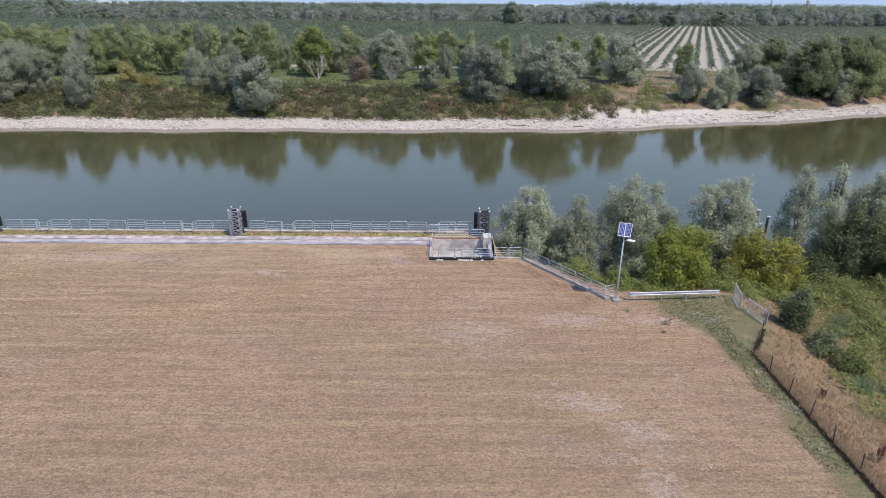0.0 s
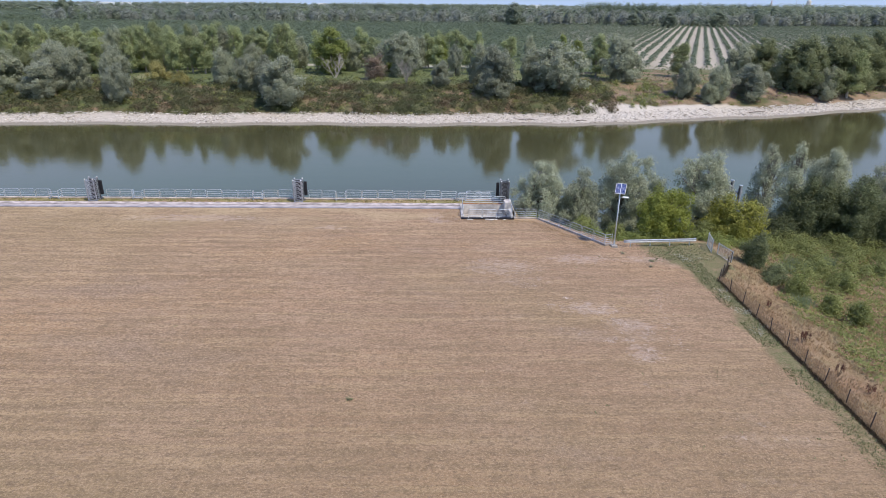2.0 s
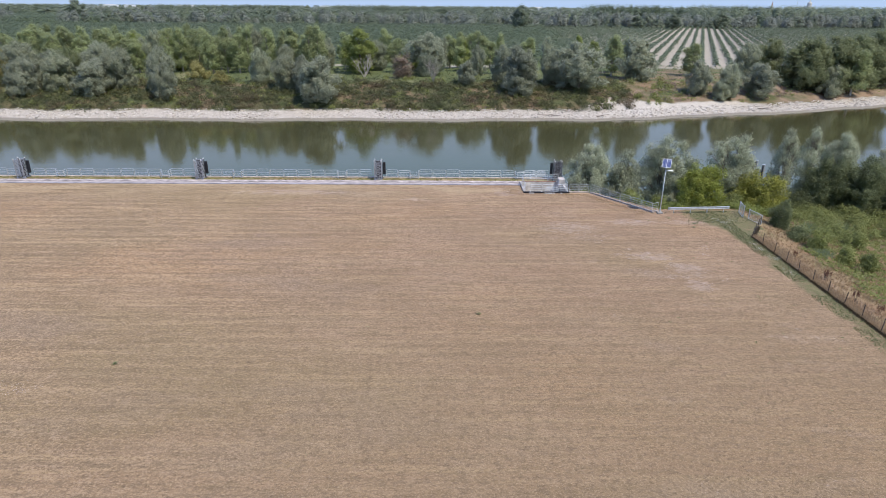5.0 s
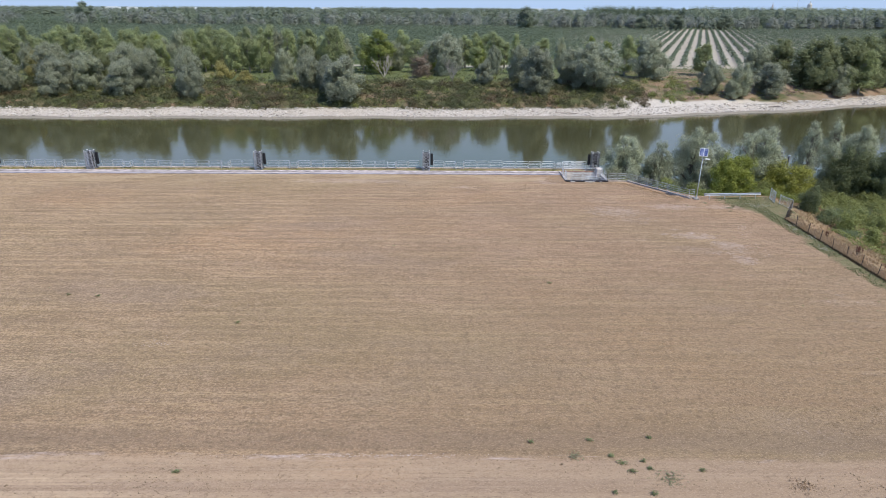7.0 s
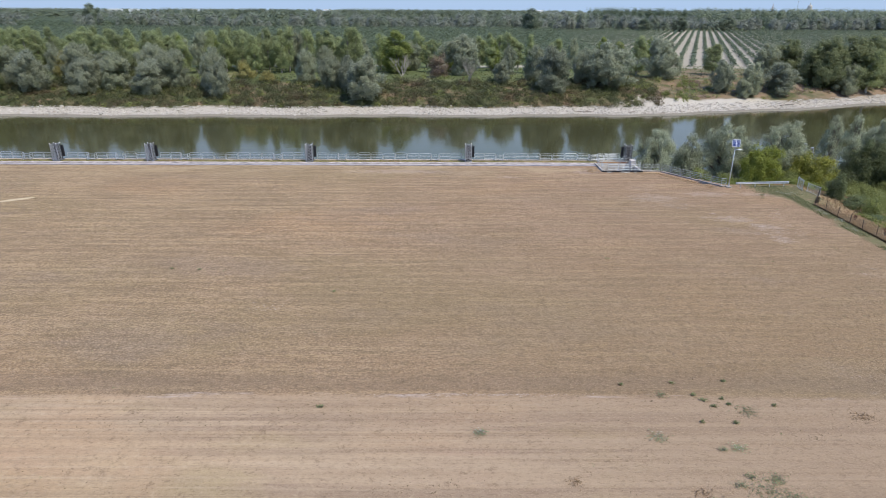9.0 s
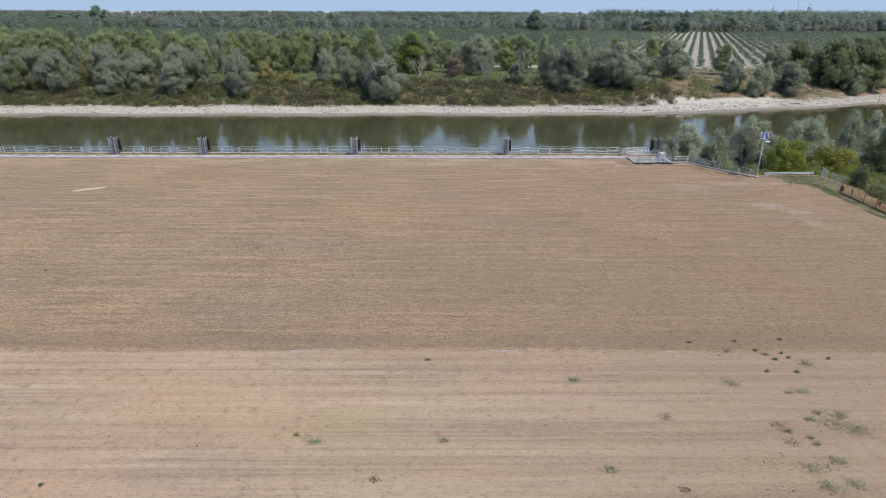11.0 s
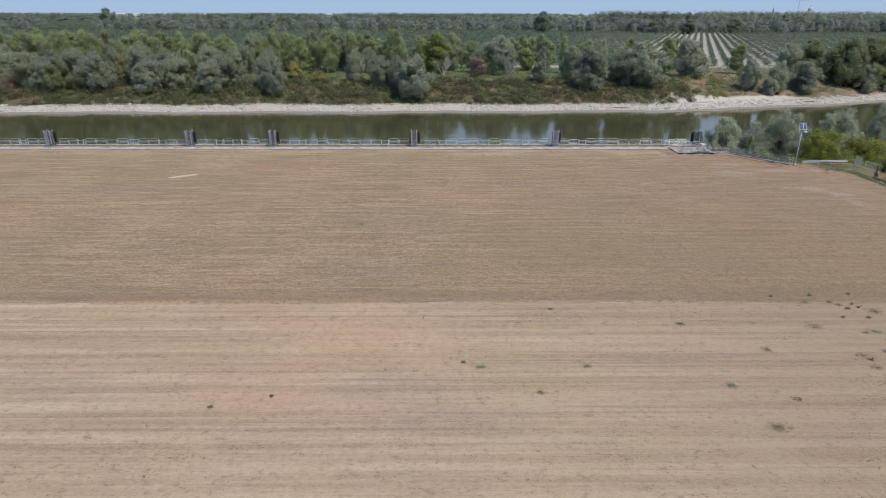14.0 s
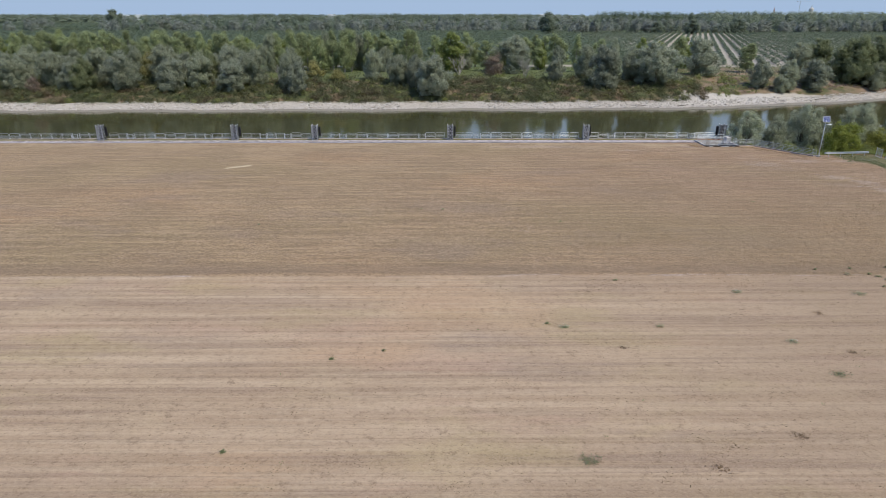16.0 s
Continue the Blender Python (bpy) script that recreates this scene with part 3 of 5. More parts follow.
# quay wall with its coping, turned in beside the pit
bm = bmesh.new()
box(bm, -298, QUAY_Y - 0.16, -6.2, 604.5, 0.42, 12.4)
box(bm, 4.16, 55.9, -6.2, 0.42, 7.0, 12.4)
part_wall = part("quay_wall", bm, CONCRETE)
tagged(part_wall, "weathered concrete quay wall above the river", "wall", kind="structure")
bm = bmesh.new()
for k in range(70):
    box(bm, 2.8 - 2.5 * k, QUAY_Y - 0.15, 0.06, 2.485, 0.5, 0.14, bevel=0.02)
tagged(part("coping", bm, PALE_CONCRETE, None), "pale concrete coping of the quay edge", "coping", kind="structure")

# service track: pale slabs, gravel between, grey strip on the field's side
bm = bmesh.new()
for k in range(80):
    box(bm, -3.9 - 4.0 * k, 57.08, 0.03, 3.997, 0.84, 0.10, bevel=0.004)
tagged(part("pavement", bm, DUSTY), "pale concrete slabs along the quay", "pavement", kind="structure")
bm = bmesh.new()
box(bm, -152, 56.28, 0.012, 300, 0.72, 0.04)
tagged(part("gravel_strip", bm, plain("pinkish gravel", (0.39, 0.345, 0.33), 0.95, 0, 0.25, 1.2, 0.7)), "pinkish gravel between the track edges", "gravel", kind="structure")
bm = bmesh.new()
for k in range(40):
    box(bm, -5.9 - 8.0 * k, 55.70, 0.02, 7.97, 0.42, 0.08, bevel=0.01)
tagged(part("road", bm, TRACK), "narrow blue-grey asphalt strip beside the field", "road", kind="structure")


# ---- railings ----
def railing_panel(width, height=0.96, name="railing_panel", label="galvanised tubular steel railing panel on the quay edge"):
    """One welded panel: a tube bent round at the top corners, and three bars."""
    ob = thing(name, label=label, category="railing", group="quay railing")
    r, c = 0.028, 0.13
    w = width / 2 - 0.05
    pts = [(-w, 0, 0), (-w, 0, height - c)]
    pts += [(-w + c - c * math.cos(a), 0, height - c + c * math.sin(a)) for a in (0.4, 0.8, 1.2, math.pi / 2)]
    pts += [(w - c + c * math.sin(a), 0, height - c + c * math.cos(a)) for a in (0.0, 0.4, 0.8, 1.2)]
    pts += [(w, 0, height - c), (w, 0, 0)]
    part("frame", tube(bmesh.new(), pts, r, 6), STEEL, ob)
    for k in (0.22, 0.46, 0.70):
        part("bar", tube(bmesh.new(), [(-w, 0, height * k), (w, 0, height * k)], 0.021, 6), STEEL, ob)
    for s in (-w, w):
        part("foot_plate", box(bmesh.new(), s, 0, 0.01, 0.12, 0.12, 0.02), STEEL, ob)
    return ob


TOWERS = [3.45, -21.65, -46.6, -71.5, -86.2, -110.8]
first = railing_panel(1.82)
panels = {1.82: first}
TOP = 0.13


def lay_panels(a, b, y):
    """Panels of about 1.85 m side by side along the quay from x = a to b."""
    n = max(1, round((b - a) / 1.85))
    w = (b - a) / n
    for k in range(n):
        cx = a + w * (k + 0.5)
        src = panels[1.82]
        ob = copy_thing(src, pose(cx, y, TOP + random.uniform(-0.03, 0.12), random.uniform(-2, 2), random.uniform(-0.5, 0.5), random.uniform(-0.6, 0.6)))
        ob.scale.x = w / 1.86
        if not panels.get("set"):
            panels["set"] = True
            first.matrix_basis = ob.matrix_basis
            first.scale.x = w / 1.86
            for o in (*ob.children_recursive, ob):
                bpy.data.objects.remove(o)


def recess(cx):
    """A ladder bay set in from the edge: a front panel and two short returns."""
    ob = copy_thing(panels[1.82], pose(cx, QUAY_Y - 0.72, TOP - 0.1))
    ob.scale.x = 0.62
    for s in (-1, 1):
        ob = copy_thing(panels[1.82], pose(cx + s * 0.6, QUAY_Y - 0.43, TOP, 0, 0, 90))
        ob.scale.x = 0.34


stops = sorted(TOWERS + [-136.0, -161.0])
for a, b in zip(stops, stops[1:]):
    a0 = a + 0.95 if a in TOWERS else a
    b0 = b - 0.95 if b in TOWERS else b
    y = QUAY_Y - 0.15
    bays = [v for v in (a + 5.0, b - 5.2) if a0 + 1 < v < b0 - 1] if b - a > 12 else [(a + b) / 2 - 3]
    left = a0
    for v in bays:
        lay_panels(left, v - 0.62, y)
        recess(v)
        left = v + 0.62
    lay_panels(left, b0, y)
lay_panels(-2.2, 1.9, QUAY_Y - 0.9)


# ---- mooring towers ----
def mooring_tower(face, side):
    ob = thing("mooring_tower", label="lattice steel mooring tower with capped posts at the quay edge", category="tower", group="mooring towers")
    w, d, h = 0.47, 0.50, 2.75
    for sx in (-1, 1):
        for sy in (-1, 1):
            x, y = sx * w, sy * d
            post = part("post", box(bmesh.new(), x, y, h / 2, 0.12, 0.12, h, bevel=0.012), face if sy < 0 else DARK_STEEL, ob)
            cap = bmesh.new()
            box(cap, x, y, h + 0.03, 0.15, 0.15, 0.06, bevel=0.012)
            box(cap, x, y, h + 0.09, 0.08, 0.08, 0.07, bevel=0.012)
            part("cap", cap, WHITE, post)
            part("base_plate", box(bmesh.new(), x, y, 0.015, 0.30, 0.30, 0.03), DARK_STEEL, post)
    levels = np.linspace(0.12, h - 0.12, 6)
    for k in range(6):
        ring = bmesh.new()
        for (ax, ay), (bx, by) in (((-w, -d), (w, -d)), ((w, -d), (w, d)), ((w, d), (-w, d)), ((-w, d), (-w, -d))):
            tube(ring, [(ax, ay, levels[k]), (bx, by, levels[k])], 0.035, 6)
        part("ring", ring, face, ob)
        if k < 5:
            a, b = levels[k], levels[k + 1]
            for (ax, ay), (bx, by), m in (((-w, -d), (w, -d), face), ((w, -d), (w, d), face), ((w, d), (-w, d), DARK_STEEL), ((-w, d), (-w, -d), face)):
                brace = bmesh.new()
                tube(brace, [(ax, ay, a), (bx, by, b)], 0.032, 6)
                tube(brace, [(bx, by, a), (ax, ay, b)], 0.032, 6)
                part("brace", brace, m, ob)
    guide = bmesh.new()
    box(guide, 0.04, 0.22, h / 2, 0.62, 0.20, h - 0.3, bevel=0.01)
    part("guide_rail", guide, RUBBER, ob, "black rubber-faced guide rail")
    fender = bmesh.new()
    box(fender, side * 0.80, 0.42, 1.55, 0.36, 0.26, 1.75, bevel=0.04)
    for k in range(5):
        box(fender, side * 0.80, 0.28, 0.85 + 0.33 * k, 0.36, 0.05, 0.08, bevel=0.01)
    part("fender", fender, RUBBER, ob, "black ribbed rubber fender")
    for z in (1.0, 2.0):
        part("fender_arm", box(bmesh.new(), side * 0.55, 0.42, z, 0.24, 0.10, 0.12), DARK_STEEL, ob)
    return ob


tower = mooring_tower(TOWER_STEEL, 1)
tower.matrix_basis = pose(TOWERS[1], 58.15, 0.0)
dark_tower = mooring_tower(DARK_STEEL, -1)
dark_tower.matrix_basis = pose(TOWERS[0], 58.15, 0.0)
tagged(dark_tower, "dark lattice steel mooring tower beside the landing pit")
for x in TOWERS[2:]:
    copy_thing(tower, pose(x, 58.15, 0.0, 0, 0, random.uniform(-2, 2)))


# ---- sunk landing beside the last tower ----
def landing():
    ob = thing("landing_pit", (1.0, 54.4, 0), label="walled concrete landing pit with a rusty sill and railings", category="landing")
    w, d, z = 2.85, 2.45, -1.1
    for name, dims, m, lab in (
        ("back_wall", (0, d, z / 2 + 0.10, 2 * w + 0.3, 0.30, -z + 0.2), PIT_CONCRETE, ""),
        # the whole front beam has the same black as the fenders
        ("front_beam", (0, -d, -0.04, 2 * w + 0.3, 0.34, 0.40), RUBBER, "black front beam"),
        ("side_wall", (-w, 0, z / 2 + 0.10, 0.30, 2 * d - 0.3, -z + 0.2), CONCRETE, ""),
        ("side_wall", (w, 0, z / 2 + 0.10, 0.30, 2 * d - 0.3, -z + 0.2), CONCRETE, ""),
        ("pit_floor", (0, 0, z, 2 * w - 0.3, 2 * d - 0.3, 0.10), CONCRETE, ""),
        ("sill", (-0.3, d - 0.02, 0.235, 2 * w - 0.9, 0.16, 0.07), RUST, "rusty iron sill"),
        ("pillar", (w - 0.22, d - 0.9, 0.35, 0.80, 1.3, 1.1), PIT_CONCRETE, ""),
    ):
        part(name, box(bmesh.new(), *dims, bevel=0.02), m, ob, lab)
    for k in range(5):
        part("plate", box(bmesh.new(), (-2.0, -0.1, 0.4, 0.9, 1.9)[k], -d - (0.30, 0.24, 0.34, 0.26, 0.30)[k], 0.04, (0.7, 0.45, 0.6, 0.35, 0.3)[k], 0.2 + 0.05 * (k % 3), 0.09, bevel=0.04), STONE, ob)
    return ob


landing()


# ---- plants ----
def rand_unit(n, rng):
    v = rng.normal(size=(n, 3))
    return v / np.linalg.norm(v, axis=1, keepdims=True)


def leaves(points, size, rng, droop=0.0, aspect=1.7, up=0.35, out=None, mess=0.62):
    """A pointed leaf at every point, turned at random but leaning to the sky, and outwards where out is given."""
    n = len(points)
    normal = rand_unit(n, rng)
    if out is not None:
        normal = normal * mess + out * 0.9
    normal[:, 2] = (normal[:, 2] if out is not None else np.abs(normal[:, 2])) + up
    normal /= np.linalg.norm(normal, axis=1, keepdims=True)
    a = np.cross(normal, rand_unit(n, rng))
    a[:, 2] -= droop
    a /= np.linalg.norm(a, axis=1, keepdims=True) + 1e-9
    b = np.cross(normal, a)
    b /= np.linalg.norm(b, axis=1, keepdims=True) + 1e-9
    s = size * rng.uniform(0.6, 1.35, (n, 1))
    a, b = a * s * aspect / 2, b * s / 2
    return np.stack([points - a * 0.85 + b * 0.8, points + a, points - a * 0.85 - b * 0.8], 1)


def crown_sprays(rng, height, width, low, stems, count, spray, taper):
    """Sprays (x, y, z, radius, stretch) over a crown of several leaders that part from the foot."""
    heads = []
    for k in range(stems):
        a = k * 2.4 + rng.uniform(-0.6, 0.6)
        d = 0.0 if stems == 1 else width * 0.24 * math.sqrt((k + 0.3) / stems)
        heads.append((d * math.cos(a), d * math.sin(a), height * (1.0 if k == 0 else rng.uniform(0.70, 0.96)), width * (1.0 if stems == 1 else rng.uniform(0.60, 0.85))))
    out = []
    for k in range(count):
        hx, hy, top, w = heads[k % stems]
        u = rng.uniform(0, 1)
        girth = math.sin(math.pi * (0.16 + 0.78 * u)) ** 0.7 * (1 - taper * u)
        a, d = rng.uniform(0, 2 * math.pi), w / 2 * girth * math.sqrt(rng.uniform(0.2, 1.1))
        r = spray * rng.uniform(0.6, 1.4)
        f = 0.45 + 0.6 * u
        z = low * height + (top - low * height) * u
        out.append((hx * f + d * math.cos(a), hy * f + d * math.sin(a), max(0.5 * r, min(z, top - 0.7 * r)), r, rng.uniform(0.85, 1.5)))
    return out


def crown_points(sprays, per, rng, centre, feather=0.14):
    """Leaf places within the sprays, and which way each one faces; some stray past the edge."""
    out, away = [], []
    for x, y, z, r, f in sprays:
        n = max(8, int(per * r ** 2))
        d = rand_unit(n, rng)
        far = np.where(rng.uniform(0, 1, n) < feather, rng.uniform(1.0, 1.55, n), rng.uniform(0.15, 1, n) ** 0.5)
        p = d * (r * far)[:, None] * np.array([1, 1, f])
        q = p + np.array([x, y, z])
        c = q - centre
        out.append(q)
        away.append(d * 0.75 + 0.5 * c / (np.linalg.norm(c, axis=1, keepdims=True) + 1e-6))
    away = np.concatenate(away)
    return np.concatenate(out), away / (np.linalg.norm(away, axis=1, keepdims=True) + 1e-6)


def limbs(bm, height, lobes, r, rng, lean=0.3, fine=True):
    """A tapered, slightly crooked trunk and a limb towards every lobe."""
    top = Vector((rng.uniform(-lean, lean), rng.uniform(-lean, lean), height * 0.72))
    trunk = [Vector((0, 0, -0.4))] + [top * k + Vector((rng.uniform(-0.1, 0.1), rng.uniform(-0.1, 0.1), 0)) for k in (0.25, 0.5, 0.75, 1.0)]
    tube(bm, trunk, r, 7, r * 0.35)
    for x, y, z, rr, f in lobes:
        end = Vector((x, y, z))
        start = top * min(0.95, max(0.15, (z - 0.5 * rr) / (height * 0.72) * 0.6))
        mid = (start + end) / 2 + Vector((rng.uniform(-0.3, 0.3), rng.uniform(-0.3, 0.3), 0.25 * rr))
        tube(bm, [start, mid, end], r * 0.24, 5 if fine else 3, r * 0.10)
        for k in range(3 if fine else 1):
            tip = end + Vector((rng.uniform(-1, 1), rng.uniform(-1, 1), rng.uniform(-0.2, 1))) * rr * 0.8
            tube(bm, [mid, (mid + tip) / 2 + Vector((0, 0, 0.1 * rr)), tip], r * 0.09, 4 if fine else 3, r * 0.03)


def tree(name, seed, height, width, leaf, per, material, low=0.1, stems=4, count=60, spray=1.0, taper=0.3, droop=0.0, bark=None, aspect=1.7, fine=True, mess=0.62, feather=0.14):
    """A tree of that height and crown width. low: where the crown begins. taper: how far it narrows upwards."""
    rng = np.random.default_rng(seed)
    sprays = crown_sprays(rng, height, width, low, stems, count, spray, taper)
    ob = thing(name)
    bm = bmesh.new()
    limbs(bm, height, sprays[::4], 0.018 * height + 0.04, rng, fine=fine)
    part("trunk", bm, bark or BARK, ob)
    pts, away = crown_points(sprays, per, rng, np.array([0, 0, height * 0.4]), feather)
    ok = pts[:, 2] > 0.1
    cards("crown", leaves(pts[ok], leaf, rng, droop, aspect, 0.3, away[ok], mess), material, ob)
    return ob


def dead_tree(name, seed, height, width, material=None):
    """Bare, forked branches, bleached by the sun."""
    rng = np.random.default_rng(seed)
    ob = thing(name)
    bm = bmesh.new()

    def grow(p, d, length, r, depth):
        q = p + d * length
        tube(bm, [p, (p + q) / 2 + Vector((rng.uniform(-0.08, 0.08), rng.uniform(-0.08, 0.08), 0)) * length, q], r, 5, r * 0.55)
        if depth:
            for k in range(3):
                turn = Vector((rng.uniform(-1, 1) * width, rng.uniform(-1, 1) * width, rng.uniform(0.3, 1.0))).normalized()
                grow(q - d * length * 0.25 * k, (d * 0.55 + turn * 0.6).normalized(), length * rng.uniform(0.55, 0.8), r * 0.55, depth - 1)

    for k in range(4):
        grow(Vector((0, 0, -0.2)), Vector((rng.uniform(-0.5, 0.5) * width, rng.uniform(-0.5, 0.5) * width, 1)).normalized(), height * 0.36, 0.09, 3)
    part("bare_crown", bm, material or PALE_BARK, ob)
    return ob


def plant(src, x, y, scale=1.0, turn=None, wide=1.0, sink=0.15, **tags):
    """Sets a copy of a model tree on the ground."""
    z = float(land(x, y)) - sink
    ob = copy_thing(src, pose(x, y, z, 0, 0, random.uniform(0, 360) if turn is None else turn))
    ob.scale = (scale * wide, scale * wide, scale)
    return tagged(ob, **tags)


def place_first(src, x, y, **tags):
    src.matrix_basis = pose(x, y, float(land(x, y)) - 0.15)
    return tagged(src, **tags)


# trees on the near bank: x, y, height of the top, width, leaf colour, label
NEAR = [
    ("willow_tree", 7.9, 58.0, 5.2, 7.4, WILLOW, "silver-green willow standing below the quay railing"),
    ("willow_tree", 12.4, 56.5, 4.5, 5.2, WILLOW, "slender silver-green willow on the river bank"),
    ("willow_tree", 17.9, 57.5, 6.2, 6.6, WILLOW, "silver-green willow behind the solar street lamp"),
    ("willow_tree", 21.5, 57.0, 3.7, 5.0, WILLOW, "small silver-green willow at the water's edge"),
    ("willow_tree", 26.2, 55.3, 7.4, 7.6, WILLOW, "large silver-green willow at the water's edge"),
    ("willow_tree", 34.9, 58.0, 7.4, 4.4, WILLOW, "tall thin willow with water showing through"),
    ("willow_tree", 38.6, 58.4, 7.2, 5.0, WILLOW, "tall airy silver willow on the river bank"),
    ("willow_tree", 43.0, 59.0, 6.8, 6.0, WILLOW, "silver willow behind a dark tree"),
    ("willow_tree", 52.5, 62.0, 4.6, 7.0, GREY_WILLOW, "grey willow far along the near bank"),
    ("maple_tree", 19.5, 48.4, 4.7, 6.6, LIME, "bushy yellow-green tree behind the guardrail"),
    ("maple_tree", 28.2, 50.6, 3.3, 7.8, YELLOWING, "round yellow-green tree beside the mesh gate"),
    ("alder_tree", 39.6, 55.6, 3.9, 4.8, DARK_LEAF, "dark green broad tree on the river bank"),
    ("alder_tree", 44.0, 54.4, 4.4, 6.6, DARK_LEAF, "dark green broad tree on the river bank"),
    ("alder_tree", 49.0, 54.0, 2.2, 7.6, DARK_LEAF, "dark green spreading tree over brambles"),
    ("alder_tree", 36.4, 55.0, -0.9, 3.0, DARK_LEAF, "low dark green tree in the bank's shade"),
]
for k, (name, x, y, top, w, m, label) in enumerate(NEAR):
    h = top - float(land(x, y)) + 0.15
    place = dict(label=label, category="tree", group="near bank trees")
    if m in (LIME, YELLOWING):
        ob = tree(name, 100 + k, h, w, 0.16, 460, m, 0.06, 7, 190, 0.50, 0.15, 0.1, aspect=1.5, mess=0.8, feather=0.22)
    elif m is DARK_LEAF:
        ob = tree(name, 100 + k, h, w * 1.1, 0.15, 520, m, 0.05, 6, 170, 0.66, 0.2, 0.2, aspect=1.6, mess=0.8, feather=0.2)
    elif label.startswith("tall"):
        ob = tree(name, 100 + k, h, w, 0.11, 560, m, 0.22, 4, 130, 0.44, 0.3, 0.5, aspect=2.0, mess=0.8, feather=0.28)
    else:
        ob = tree(name, 100 + k, h, w * 1.08, 0.115, 700, m, 0.06, 6, int(40 + 2.6 * w * h), 0.52, 0.22, 0.45, aspect=2.0, mess=0.7, feather=0.24)
    place_first(ob, x, y, **place)

bush = tree("bush", 140, 3.3, 2.7, 0.11, 900, DARK_LEAF, 0.05, 4, 55, 0.42, 0.2)
place_first(bush, 25.7, 40.4, label="dense dark green bush on dry grass", category="bush", group="bushes by the fence")
for k, (x, y, h, w, m, label) in enumerate([
    (27.6, 35.6, 2.6, 2.4, BRAMBLE, "small green sapling in dry grass"),
    (29.4, 33.4, 1.9, 1.7, BRAMBLE, "small green sapling in dry grass"),
    (31.0, 32.2, 2.2, 1.6, BRAMBLE, "small green sapling in dry grass"),
    (26.2, 37.4, 1.6, 2.6, WEED, "low pale green shrub beside the fence"),
    (33.5, 38.5, 2.0, 3.0, BRAMBLE, "spreading green shrub on the slope"),
    (11.2, 49.6, 2.0, 2.8, BRAMBLE, "low green shrub below the slanting railing"),
    (14.4, 48.2, 2.2, 3.0, BRAMBLE, "low green shrub behind the street lamp"),
    (16.6, 51.6, 2.6, 3.4, WEED, "pale green shrub behind the guardrail"),
    (23.6, 48.2, 2.6, 3.2, BRAMBLE, "green shrub between the yellow-green trees"),
    (24.6, 51.4, 3.0, 3.4, DARK_LEAF, "dark shrub between the yellow-green trees"),
]):
    ob = tree("shrub", 150 + k, h, w, 0.11, 700, m, 0.05, 4, 32, 0.40, 0.2, mess=0.8, feather=0.25)
    place_first(ob, x, y, label=label, category="shrub", group="shrubs by the fence")

# model trees for the far bank, set once and then copied
FAR_KINDS = {
    "willow": [tree("willow_tree", 200 + k, 12, 9.5, 0.27, 210, GREY_WILLOW, 0.04, 6, 90, 0.95, 0.30, 0.6, aspect=1.9, fine=False) for k in range(4)],
    "silver": [tree("willow_tree", 210 + k, 12, 9.0, 0.27, 210, HAZED_SILVER, 0.04, 6, 90, 0.92, 0.28, 0.6, aspect=1.9, fine=False) for k in range(4)],
    "poplar": [tree("poplar_tree", 220 + k, 14, 6.4, 0.25, 200, POPLAR, 0.18, 2, 70, 0.78, 0.35, 0.0, PALE_BARK, fine=False, mess=0.8, feather=0.2) for k in range(5)],
    "lime": [tree("poplar_tree", 230 + k, 14, 8.0, 0.28, 200, BRIGHT, 0.12, 4, 76, 0.95, 0.25, 0.0, fine=False) for k in range(2)],
    "dark": [tree("oak_tree", 240 + k, 14, 13, 0.30, 200, OAK, 0.04, 7, 130, 1.15, 0.25, 0.0, fine=False) for k in range(3)],
    "lone": [tree("poplar_tree", 246 + k, 14, 11, 0.6, 60, HAZED_POPLAR, 0.05, 4, 60, 1.4, 0.25, 0.0, fine=False) for k in range(2)],
    "yellow": [tree("bush", 250, 6, 7, 0.24, 220, OLIVE, 0.05, 4, 45, 0.8, 0.2, 0.0, fine=False)],
    "brown": [tree("bush", 255, 9, 7, 0.24, 110, BROWN_LEAF, 0.08, 5, 60, 0.8, 0.25, 0.0, PALE_BARK, feather=0.35)],
    "dead": [dead_tree("dead_tree", 260 + k, 8.5, 0.8) for k in range(2)],
}
HEIGHTS = {"willow": 12, "silver": 12, "poplar": 14, "lime": 14, "dark": 14, "lone": 14, "yellow": 6, "brown": 9, "dead": 8.5}
WIDTHS = {"willow": 9.5, "silver": 9.0, "poplar": 6.4, "lime": 8.0, "dark": 13, "lone": 11, "yellow": 7, "brown": 7, "dead": 6}
LABELS = {
    "willow": ("grey-green willow on the far river bank", "tree"), "silver": ("silvery willow on the far river bank", "tree"),
    "poplar": ("slim green poplar behind the bank willows", "tree"), "lime": ("bright green broad poplar above the scrub", "tree"),
    "dark": ("broad dark green tree on the far bank", "tree"), "lone": ("tall tree greyed by painted haze above the far belt of woods", "tree"), "yellow": ("yellowing round bush in green grass", "bush"),
    "brown": ("withered reddish-brown bush on the far bank", "bush"), "dead": ("bare bleached tree with forked branches", "tree"),
}
used = set()


def far_tree(kind, x, y, height, width):
    """A far-bank tree whose foot is at x, y."""
    k = random.randrange(len(FAR_KINDS[kind]))
    src = FAR_KINDS[kind][k]
    label, category = LABELS[kind]
    s, wide = height / HEIGHTS[kind], width / WIDTHS[kind]
    if (kind, k) not in used:
        used.add((kind, k))
        ob = src
        ob.matrix_basis = pose(x, y, float(land(x, y)) - 0.2, 0, 0, random.uniform(0, 360))
    else:
        ob = copy_thing(src, pose(x, y, float(land(x, y)) - 0.2, 0, 0, random.uniform(0, 360)))
    ob.scale = (wide, wide, s)
    return tagged(ob, label, category, "far bank trees")


